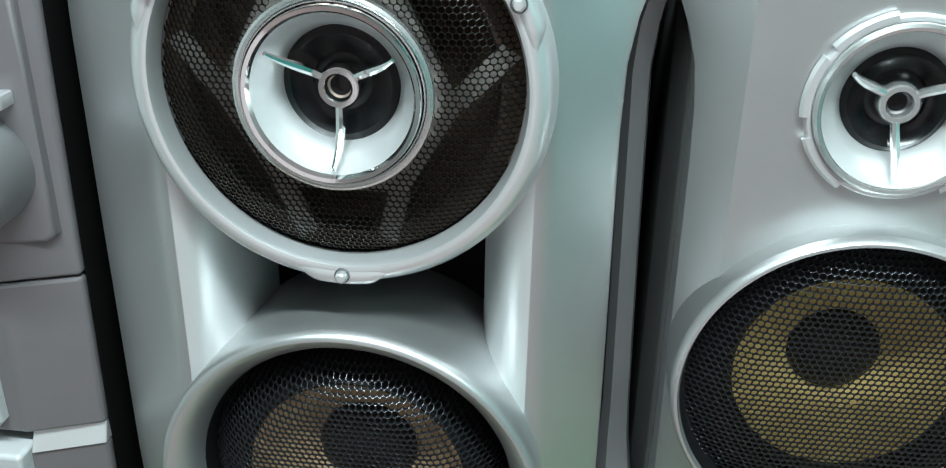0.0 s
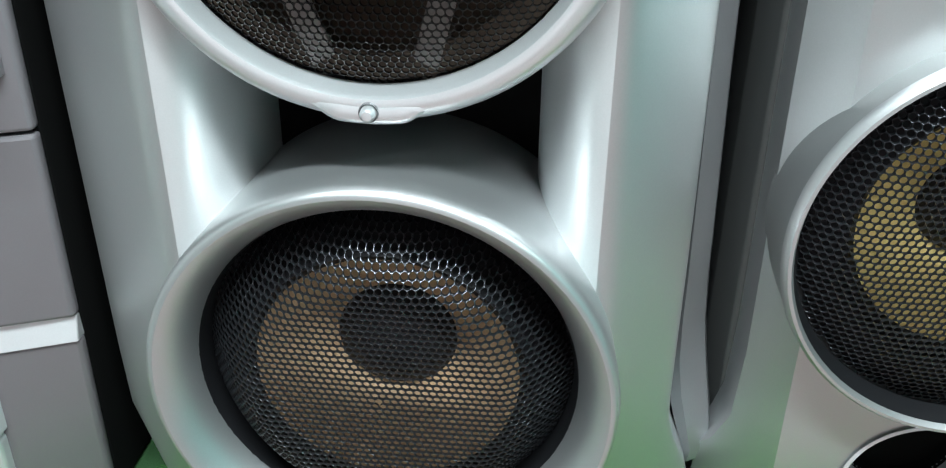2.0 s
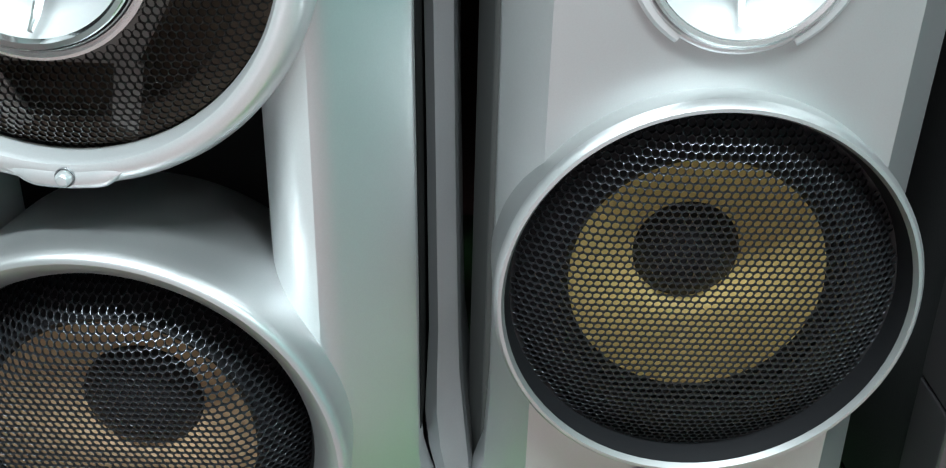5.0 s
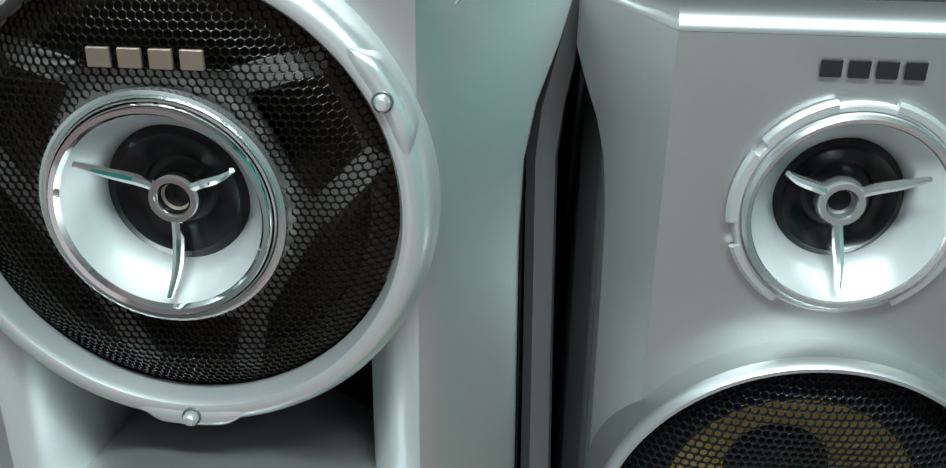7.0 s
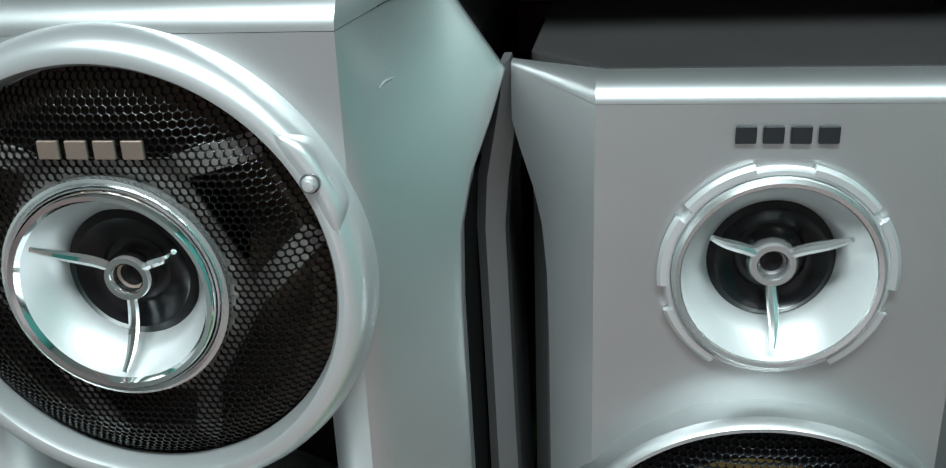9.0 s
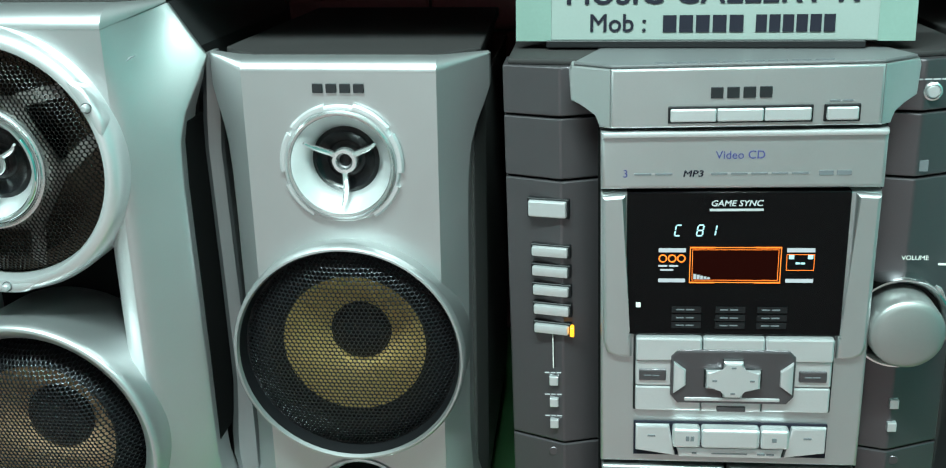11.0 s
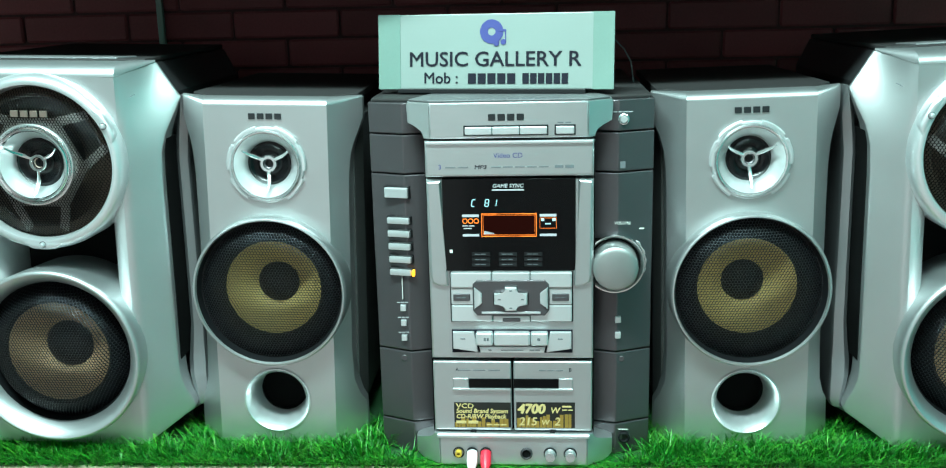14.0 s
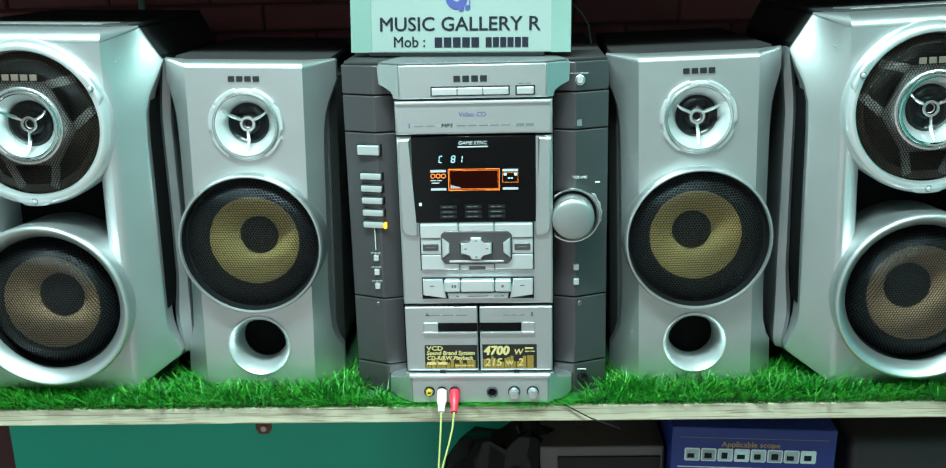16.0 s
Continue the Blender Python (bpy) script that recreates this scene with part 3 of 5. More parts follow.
    raw_part("grille", perforated(0.0716, 0.0385, 0.0027, 0.00121, lambda q: -0.0125 + 0.0105 * max(0.0, (q - 0.052) / 0.019) ** 1.6, 0, cz), MESH_BROWN, sp, "dark punched steel grille ring")
    # frame behind the grille, with openings
    part("basket_rim", lathe([(0.0712, 0.000), (0.062, -0.001), (0.061, 0.003), (0.0712, 0.004)], 0, cz, 72), BROWN_CONE, sp)
    hexa = []
    for a in (28, 152, 270):
        c, n = Vector((math.cos(radians(a)), math.sin(radians(a)))), Vector((-math.sin(radians(a)), math.cos(radians(a))))
        hexa += [tuple(0.0405 * c - 0.0265 * n), tuple(0.0405 * c + 0.0265 * n)]
        for sgn in (-1, 1):
            p, q = 0.0400 * c + sgn * 0.0235 * n, 0.0705 * c + sgn * 0.0150 * n
            w = Vector((-(q - p).y, (q - p).x)).normalized() * 0.0042
            bm = bmesh.new()
            v = [bm.verts.new((x, y, cz + z)) for (x, z), y in ((p - w, -0.0082), (p + w, -0.0082), (q + w, 0.0012), (q - w, 0.0012))]
            e = bmesh.ops.extrude_face_region(bm, geom=[bm.faces.new(v)])
            bmesh.ops.translate(bm, vec=(0, 0.002, 0), verts=[g for g in e["geom"] if isinstance(g, bmesh.types.BMVert)])
            part("basket_strut", bm, SPIDER, sp)
    bm = pierced(hexa, [(0, 0, 0.036)], -0.0092, -0.0068)
    bmesh.ops.translate(bm, vec=(0, 0, cz), verts=bm.verts)
    part("basket_hub", bm, SPIDER, sp)
    part("driver_cone", lathe([(0.066, 0.004), (0.045, 0.022), (0.030, 0.03)], 0, cz, 60), BROWN_CONE, sp)
    # tweeter
    part("tweeter_trim", lathe([(0.0372, -0.008), (0.0385, -0.0140), (0.0382, -0.0158), (0.0371, -0.0164), (0.0358, -0.0156), (0.0354, -0.0135)], 0, cz, 90), SATIN, sp, "thin bright trim ring")
    part("tweeter_lip", lathe([(0.0356, -0.0130), (0.0352, -0.0178), (0.0338, -0.0195), (0.0322, -0.0192), (0.0312, -0.0172)], 0, cz, 90), CHROME, sp, "polished chrome lip")
    part("tweeter_horn", lathe([(0.0316, -0.0178), (0.0295, -0.0130), (0.0265, -0.0085), (0.0240, -0.0045), (0.0230, 0.0)], 0, cz, 80), HORN, sp, "pale silver horn")
    part("tweeter_diaphragm", lathe([(0.0232, -0.0004), (0.0200, -0.0022), (0.0165, 0.0002), (0.0120, 0.0010), (0.0085, -0.002), (0.0, -0.003)], 0, cz, 60), GLOSS_BLACK, sp, "black tweeter diaphragm")
    part("tweeter_hub", lathe([(0.0050, 0.0), (0.0048, -0.0055), (0.0058, -0.0072), (0.0076, -0.0072), (0.0086, -0.0058), (0.0086, -0.001)], 0, cz, 48), CHROME, sp, "chrome hub ring")
    part("hub_core", lathe([(0.0049, -0.0030), (0.0030, -0.0018), (0.0, -0.0016)], 0, cz, 32), BADGE, sp)
    tri_legs(sp, 0, cz, -0.0055, -0.0190, 0.0285, 0.0076, CHROME)
    logo_blocks(sp, 0.0, -0.0135, cz + 0.0470, 0.0345, 0.0060, BADGE, 0.0012)
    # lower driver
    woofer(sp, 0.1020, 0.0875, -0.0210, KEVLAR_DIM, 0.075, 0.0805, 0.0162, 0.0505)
    return sp


def small_speaker(m, label):
    sp = thing("small_speaker", m, label, "loudspeaker", "stereo speakers")
    slope = lambda x: max(0.0, (x - 0.0584) * 1.05)
    side = [(0.0584, 0.0), (0.0584, 0.3390), (0.0870, 0.3450), (0.0872, 0.3260), (0.0840, 0.3160), (0.0795, 0.3040), (0.0765, 0.2920), (0.0748, 0.2740), (0.0742, 0.2500), (0.0735, 0.0950), (0.0750, 0.0620),
            (0.0800, 0.0450), (0.0850, 0.0360), (0.0860, 0.0)]
    silver_front(sp, side, slope, 0.040, "baffle_side")
    part("front_panel", pierced([(-0.0584, 0.0), (0.0584, 0.0), (0.0584, 0.3390), (-0.0584, 0.3390)], [(0, 0.2835, 0.0320), (0, 0.1615, 0.0555), (0, 0.0455, 0.0325)], 0.0, 0.0385), SILVER, sp, "flat silver front panel")
    part("crown", crown_shell(0.0583, 0.0870, 0.0300, 0.3391, 0.3470, 0.0395, 0.0016, 0.3450), SILVER, sp)
    part("cabinet", box(-0.0725, 0.0725, 0.0402, 0.265, 0.0, 0.3400, 0.003), VINYL, sp, "dark grey vinyl cabinet")
    part("top_panel", plan([(-0.0545, 0.0140), (0.0545, 0.0140), (0.0810, 0.0440), (0.0760, 0.2650), (-0.0760, 0.2650), (-0.0810, 0.0440)], 0.3402, 0.3474, 0.0010), TOP_VINYL, sp, "dark grey top panel")
    for sgn in (-1, 1):
        part("side_panel", plan([(sgn * x, y) for x, y in ((0.070, 0.0405), (0.0760, 0.0405), (0.0822, 0.0600), (0.0822, 0.2620), (0.070, 0.2620))][::sgn], 0.03, 0.325, 0.001), SIDE_GREY, sp, "dark silver inset side")
    # tweeter with a notched flange
    cz = 0.2835
    part("tweeter_flange", lathe([(0.0362, 0.0), (0.0360, -0.0020), (0.0352, -0.0030), (0.0342, -0.0032), (0.0336, -0.0026), (0.0334, 0.0)], 0, cz, 90), SILVER_LIGHT, sp, "pale silver tweeter flange")
    for a in (12, 57, 123, 168, 220, 320):
        part("flange_lug", lathe([(0.0352, -0.0005), (0.0378, -0.0006), (0.0380, -0.0024), (0.0368, -0.0036), (0.0348, -0.0037), (0.0346, -0.002)], 0, cz, 12, True, a - 19, a + 19), SILVER_LIGHT, sp)
    part("tweeter_rim", lathe([(0.0336, -0.0012), (0.0333, -0.0050), (0.0322, -0.0062), (0.0308, -0.0058), (0.0302, -0.0045)], 0, cz, 80), SATIN, sp)
    part("tweeter_horn", lathe([(0.0304, -0.0050), (0.0278, -0.0006), (0.0245, 0.0034), (0.0218, 0.0074), (0.0208, 0.0110)], 0, cz, 72), HORN, sp, "pale silver horn")
    part("tweeter_diaphragm", lathe([(0.0210, 0.0106), (0.0185, 0.0088), (0.0160, 0.0112), (0.0120, 0.0120), (0.0085, 0.0090), (0.0, 0.0080)], 0, cz, 60), GLOSS_BLACK, sp, "black tweeter diaphragm")
    part("tweeter_hub", lathe([(0.0046, 0.011), (0.0045, 0.0058), (0.0053, 0.0042), (0.0072, 0.0042), (0.0082, 0.0056), (0.0082, 0.012)], 0, cz, 48), SATIN, sp, "bright hub ring")
    part("hub_core", lathe([(0.0046, 0.0078), (0.0030, 0.0090), (0.0, 0.0092)], 0, cz, 32), GUNMETAL, sp)
    tri_legs(sp, 0, cz, 0.0058, -0.0060, 0.0255, 0.0072, SATIN)
    logo_blocks(sp, 0.0, -0.0009, 0.3295, 0.0310, 0.0056, BADGE_DARK, 0.0005)
    woofer(sp, 0.1615, 0.0745, -0.0165, KEVLAR, 0.02, 0.0750, 0.0062, 0.0468)
    # bass port
    pz = 0.0455
    part("port_flare", lathe([(0.0335, -0.0012), (0.0322, -0.0016), (0.0300, 0.0010), (0.0265, 0.0080), (0.0245, 0.0180), (0.0235, 0.032)], 0, pz, 72), SILVER_LIGHT, sp, "flared silver bass port")
    part("port_tube", lathe([(0.0236, 0.0300), (0.0232, 0.0385), (0.0, 0.0390)], 0, pz, 60), PIT, sp)
    return sp


def at(x, y, z, lean, yaw=0.0):
    return pose(x, y, z, 0, lean, yaw)


big_left = large_speaker(at(-0.4520, 0.021, 0.0075, 1.6), "large silver three-way loudspeaker with dark grilles on artificial grass")
copy_thing(big_left, at(0.4445, 0.019, 0.0055, -1.9) @ Matrix.Diagonal((-1, 1, 1, 1)))
small_left = small_speaker(at(-0.2400, 0.0335, 0.0065, 1.6), "small silver loudspeaker with a yellow cone on artificial grass")
copy_thing(small_left, at(0.2235, 0.0325, 0.0050, -1.2))


# ---- stereo unit ----
def round_button(parent, x, y, z, r, mat, name="button", depth=0.003):
    part(name, lathe([(r, y + 0.002), (r, y - depth * 0.6), (r * 0.8, y - depth), (0, y - depth)], x, z, 32), mat, parent)


def text_bars(parent, x0, x1, y, z, h, mat, words=3, name="print_bar"):
    """Unreadable print: short bars."""
    w = (x1 - x0) / words
    for k in range(words):
        part(name, box(x0 + k * w, x0 + (k + 0.82) * w, y - 0.0002, y + 0.0002, z - h / 2, z + h / 2), mat, parent, smooth=False)


def seven_segment(parent, ch, x, y, z, h, mat):
    """A slanted display digit from its lit segments."""
    on = {"C": "afed", "8": "abcdefg", "1": "bc"}[ch]
    w, t = h * 0.5, h * 0.12
    seg = {"a": (0, h / 2, 1), "d": (0, -h / 2, 1), "g": (0, 0, 1), "f": (-w / 2, h / 4, 0), "b": (w / 2, h / 4, 0), "e": (-w / 2, -h / 4, 0), "c": (w / 2, -h / 4, 0)}
    bm = bmesh.new()
    for s in on:
        cx, cz, flat = seg[s]
        hx, hz = (w * 0.42, t / 2) if flat else (t / 2, h * 0.2)
        v = [bm.verts.new((x + px + 0.16 * pz, y, z + pz)) for px, pz in ((cx - hx, cz - hz), (cx + hx, cz - hz), (cx + hx, cz + hz), (cx - hx, cz + hz))]
        e = bmesh.ops.extrude_face_region(bm, geom=[bm.faces.new(v)])
        bmesh.ops.translate(bm, vec=(0, 0.0002, 0), verts=[g for g in e["geom"] if isinstance(g, bmesh.types.BMVert)])
    part("display_digit", bm, mat, parent)


def frame_bars(parent, x0, x1, z0, z1, y, t, mat, name):
    part(name, box(x0, x1, y - 0.0002, y, z1 - t, z1), mat, parent, smooth=False)
    part(name, box(x0, x1, y - 0.0002, y, z0, z0 + t), mat, parent, smooth=False)
    part(name, box(x0, x0 + t, y - 0.0002, y, z0 + t, z1 - t), mat, parent, smooth=False)
    part(name, box(x1 - t, x1, y - 0.0002, y, z0 + t, z1 - t), mat, parent, smooth=False)


def main_unit(m):
    u = thing("stereo_unit", m, "silver and gunmetal mini stereo with a lit display on artificial grass", "stereo")
    part("body", box(-0.127, 0.127, 0.034, 0.36, 0.004, 0.346, 0.003), VINYL, u, "black steel casing")
    part("top_cover", plan([(-0.128, 0.030), (-0.088, 0.020), (0.088, 0.020), (0.128, 0.030), (0.128, 0.20), (-0.128, 0.20)], 0.346, 0.3495, 0.0012), TOP_VINYL, u)
    # side columns in stacked blocks, folded along one upright line
    for sgn in (-1, 1):
        for z0, z1 in ((0.0020, 0.0335), (0.0350, 0.1065), (0.1080, 0.2795), (0.2810, 0.3165), (0.3180, 0.3460)):
            pts = [(0.1310, 0.0300), (0.0980, 0.0160), (0.0700, 0.0240), (0.0700, 0.06), (0.1310, 0.06)]
            part("side_column", plan([(sgn * x, y) for x, y in pts][::sgn], z0, z1, 0.0009, 2), GUNMETAL, u, "gunmetal plastic side block")
    fy = lambda x: 0.0160 + (abs(x) - 0.098) * 0.4242 if abs(x) > 0.098 else 0.0160 + (0.098 - abs(x)) * 0.2857
    # silver middle
    part("top_flap", slab([(-0.0700, 0.3165), (0.0700, 0.3165), (0.0700, 0.3485), (-0.0700, 0.3485)], -0.0100, 0.05, 0.0016, 3), SILVER, u, "silver disc tray flap")
    for sgn in (-1, 1):
        wing = [(0.0701, 0.3165), (0.0760, 0.3165), (0.0775, 0.3235), (0.0830, 0.3270), (0.0915, 0.3290), (0.0925, 0.3450), (0.0910, 0.3485), (0.0701, 0.3485)]
        part("flap_wing", slab([(sgn * x, z) for x, z in wing][::sgn], -0.0096, 0.05, 0.0010, 2, lambda x, z: (abs(x) - 0.070) * 0.75), SILVER, u)
    part("flap_top", plan([(-0.0900, 0.006), (-0.070, -0.0085), (0.070, -0.0085), (0.0900, 0.006), (0.075, 0.055), (-0.075, 0.055)], 0.3487, 0.3505, 0.0008), SILVER_DARK, u)
    part("title_panel", slab([(-0.0752, 0.2820), (0.0752, 0.2820), (0.0752, 0.3145), (-0.0752, 0.3145)], -0.0090, 0.05, 0.0025, 3), SILVER, u, "silver front panel with small print")
    part("title_step", box(-0.0745, 0.0745, -0.0112, -0.0060, 0.3115, 0.3145, 0.0010), SILVER_LIGHT, u)
    part("front_panel", slab([(-0.0752, 0.1090), (0.0752, 0.1090), (0.0752, 0.2795), (-0.0752, 0.2800)], -0.0060, 0.05, 0.0022, 3), SILVER, u, "silver control panel")
    for sgn in (-1, 1):
        part("panel_cheek", slab([(sgn * x, z) for x, z in ((0.0574, 0.1805), (0.0660, 0.1805), (0.0718, 0.1835), (0.0736, 0.1900), (0.0745, 0.2780), (0.0612, 0.2790), (0.0608, 0.1950), (0.0574, 0.1948))][::sgn], -0.0095, -0.004, 0.0022, 3), SILVER, u)
    part("joint_back", box(-0.0765, 0.0765, 0.0015, 0.0300, 0.0300, 0.3180), PIT, u)
    part("display_window", slab([(-0.0605, 0.1945), (0.0588, 0.1945), (0.0590, 0.2800), (-0.0607, 0.2800)], -0.0078, 0.0, 0.0006), GLASS, u, "black glass display window")
    gy = -0.0081
    lettering("print", "GAME SYNC", -0.0015, gy, 0.2735, 0.0048, PALE, u, "pale slanted print", bold=0.0001, slant=0.2, squeeze=1.05)
    part("print_bar", box(-0.0158, 0.0130, gy - 0.0001, gy + 0.0002, 0.2692, 0.2705), PALE, u, smooth=False)
    for ch, x in (("C", -0.0325), ("8", -0.0205), ("1", -0.0135)):
        seven_segment(u, ch, x, gy, 0.2580, 0.0062, CYAN_GLOW)
    part("display_field", box(-0.0245, 0.0228, gy + 0.0001, gy + 0.0003, 0.2285, 0.2468), RED_GLOW, u, "dim red spectrum field", smooth=False)
    frame_bars(u, -0.0258, 0.0240, 0.2270, 0.2482, gy, 0.00042, ORANGE_GLOW, "display_line")
    frame_bars(u, -0.0244, 0.0226, 0.2284, 0.2468, gy, 0.00025, ORANGE_GLOW, "display_line")
    for x0, x1 in ((-0.0258, -0.012), (0.010, 0.024)):
        for z in (0.2476, 0.2268):
            part("display_line", box(x0, x1, gy - 0.0004, gy - 0.0002, z, z + 0.0008), ORANGE_GLOW, u, smooth=False)
    for sx in (-1, 1):
        x0 = -0.0430 if sx < 0 else 0.0268
        part("display_label", box(x0, x0 + 0.0150, gy - 0.0002, gy, 0.2452, 0.2476), WHITE_GLOW, u, smooth=False)
        part("display_label", box(x0, x0 + 0.0150, gy - 0.0002, gy, 0.2272, 0.2294), WHITE_GLOW, u, smooth=False)
        if sx < 0:
            for k in range(3):
                part("disc_mark", lathe([(0.0024, gy), (0.0024, gy - 0.0002), (0.0017, gy - 0.0002), (0.0017, gy)], x0 + 0.0024 + 0.0051 * k, 0.2415, 20), ORANGE_GLOW, u)
            text_bars(u, x0, x0 + 0.012, gy, 0.2370, 0.0009, WHITE_GLOW, 2)
            text_bars(u, x0 + 0.001, x0 + 0.010, gy, 0.2346, 0.0009, WHITE_GLOW, 1)
        else:
            for k in (0, 1):
                part("display_label", box(x0 + 0.0012 + 0.0102 * k, x0 + 0.0040 + 0.0102 * k, gy - 0.0002, gy, 0.2412, 0.2436), CYAN_GLOW, u, smooth=False)
            frame_bars(u, x0, x0 + 0.015, 0.2344, 0.2440, gy, 0.00025, ORANGE_GLOW, "display_line")
            text_bars(u, x0 + 0.005, x0 + 0.0105, gy, 0.2386, 0.0010, CYAN_GLOW, 2)
    for k in range(5):
        part("spectrum_bar", box(-0.0235 + 0.0019 * k, -0.0220 + 0.0019 * k, gy - 0.0004, gy - 0.0001, 0.2292, 0.2322 - 0.0005 * k), WHITE_GLOW, u, smooth=False)
    for row, z in enumerate((0.2105, 0.2055, 0.2008)):
        for k, x in enumerate((-0.0290, -0.0045, 0.0185)):
            part("label_strip", box(x - 0.0060, x + 0.0105, gy - 0.0002, gy, z - 0.0019, z + 0.0019, 0.0), BLACK, u, smooth=False)
            text_bars(u, x - 0.0035, x + 0.0075, gy - 0.0003, z, 0.0007, INK_GREY, 2)
    part("sensor", box(-0.0552, -0.0525, gy - 0.0003, gy, 0.2118, 0.2148), INK_PALE, u, smooth=False)
    # flap print and buttons
    logo_blocks(u, -0.0020, -0.0101, 0.3352, 0.0315, 0.0060, BADGE_DARK, 0.0006)
    part("button_bed", box(-0.0397, 0.0350, -0.0112, -0.008, 0.3190, 0.3283, 0.0004, 1), BLACK, u)
    for k in range(3):
        part("button", box(-0.0385 + 0.0243 * k, -0.0147 + 0.0243 * k, -0.0130, -0.009, 0.3202, 0.3270, 0.0008), SILVER_LIGHT, u)
    part("button_bed", box(0.0404, 0.0588, -0.0112, -0.008, 0.3190, 0.3283, 0.0004, 1), BLACK, u)
    part("button", box(0.0416, 0.0576, -0.0130, -0.009, 0.3202, 0.3270, 0.0008), SILVER_LIGHT, u)
    text_bars(u, 0.0430, 0.0560, -0.0101, 0.3300, 0.0009, INK_GREY, 2)
    text_bars(u, -0.047, 0.047, -0.0060, 0.3508, 0.0008, INK_GREY, 8)
    ty = -0.0092
    lettering("print", "Video CD", -0.0008, ty, 0.3010, 0.0064, INK_BLUE, u, "blue print")
    lettering("print", "3", -0.0618, ty, 0.2910, 0.0062, INK_BLUE, u, "blue print")
    lettering("print", "MP3", -0.0255, ty, 0.2908, 0.0050, INK, u, "dark print", bold=0.00012, squeeze=1.25, slant=0.15)
    text_bars(u, -0.0570, -0.0345, ty, 0.2908, 0.0010, INK_GREY, 2)
    text_bars(u, -0.0160, 0.0370, ty, 0.2908, 0.0010, INK_GREY, 5)
    text_bars(u, 0.0405, 0.0590, ty, 0.2908, 0.0026, INK_GREY, 2)
    # left column buttons
    for z, h, x0, x1 in ((0.2632, 0.0098, -0.1165, -0.0935), (0.2366, 0.0060, -0.1150, -0.0930), (0.2240, 0.0060, -0.1150, -0.0930), (0.2116, 0.0060, -0.1148, -0.0928), (0.1990, 0.0060, -0.1146, -0.0926), (0.1866, 0.0058, -0.1145, -0.0930)):
        yb = (fy(x0) + fy(x1)) / 2
        bm = box(x0 - 0.0011, x1 + 0.0011, yb - 0.0035, yb + 0.004, z - h / 2 - 0.0011, z + h / 2 + 0.0011, 0.0004, 1)
        bmesh.ops.rotate(bm, cent=((x0 + x1) / 2, yb, z), matrix=Matrix.Rotation(radians(-13), 3, "Z"), verts=bm.verts)
        part("button_bed", bm, BLACK, u)
        bm = box(x0, x1, yb - 0.0062, yb - 0.001, z - h / 2, z + h / 2, 0.0010, 2)
        bmesh.ops.rotate(bm, cent=((x0 + x1) / 2, yb, z), matrix=Matrix.Rotation(radians(-13), 3, "Z"), verts=bm.verts)
        part("button", bm, SILVER_LIGHT, u, "silver selector button")
    part("indicator_lamp", box(-0.0935, -0.0910, fy(-0.0915) - 0.0078, fy(-0.0915) - 0.002, 0.1838, 0.1897, 0.0005, 1), AMBER_GLOW, u, "lit amber indicator")
    part("guide_line", box(-0.1043, -0.1038, fy(-0.1) - 0.0006, fy(-0.1) + 0.003, 0.1600, 0.1825), INK_PALE, u, smooth=False)
    for z in (0.1512, 0.1362, 0.1212):
        part("button", box(-0.1066, -0.1012, fy(-0.104) - 0.0035, fy(-0.104) + 0.003, z - 0.0030, z + 0.0030, 0.0006, 2), SILVER_LIGHT, u)
        text_bars(u, -0.1095, -0.0985, fy(-0.100) - 0.0004, z + 0.0055, 0.0006, PALE, 3)
    # right column
    yr = fy(0.102)
    part("button_ring", lathe([(0.0050, yr + 0.001), (0.0050, yr - 0.0018), (0.0040, yr - 0.0024), (0.0036, yr - 0.001)], 0.1025, 0.3285, 32), SATIN, u)
    round_button(u, 0.1025, yr, 0.3285, 0.0036, SILVER_LIGHT, "button", 0.0030)
    text_bars(u, 0.0930, 0.1110, yr - 0.0016, 0.3352, 0.0007, PALE, 4)
    part("disc_badge", box(0.0965, 0.1045, yr - 0.0010, yr + 0.002, 0.2838, 0.2900), INK_GREY, u, "grey printed badge", smooth=False)
    lettering("print", "VOLUME", 0.1025, yr - 0.0020, 0.2330, 0.0038, INK_PALE, u, "pale print")
    text_bars(u, 0.1185, 0.1240, fy(0.1215) - 0.0016, 0.2260, 0.0012, INK_PALE, 1)
    for z in (0.1400, 0.1245):
        part("button", box(0.0965, 0.1020, yr - 0.0040, yr + 0.003, z - 0.0030, z + 0.0030, 0.0006, 2), SILVER_LIGHT, u)
    kx, kz = 0.0950, 0.1965
    part("knob_dish", lathe([(0.0280, 0.022), (0.0279, 0.0070), (0.0272, 0.0052), (0.0262, 0.0050), (0.0248, 0.0066), (0.0236, 0.0100), (0.0232, 0.016)], kx, kz, 80), CHROME, u, "chrome ring round the volume knob")
    part("knob_well", lathe([(0.0240, 0.0135), (0.0, 0.0138)], kx, kz, 60), BLACK, u)
    part("volume_knob", lathe([(0.0214, 0.014), (0.0211, 0.004), (0.0206, -0.0080), (0.0201, -0.0092), (0.0194, -0.0100), (0.0160, -0.0112), (0.0110, -0.0122), (0.0055, -0.0127), (0.0, -0.0129)], kx, kz, 80), KNOB, u, "large silver volume knob")
    part("knob_plastic_wrap", sweep([(0.0950 + 0.0285 * math.cos(a), 0.013, 0.1965 + 0.0285 * math.sin(a)) for a in [radians(-25 + 6 * k) for k in range(13)]], [0.0005 + 0.0006 * (k % 3) for k in range(13)], 6), SATIN, u, "crumpled clear plastic film")
    # control pad
    py = -0.0068
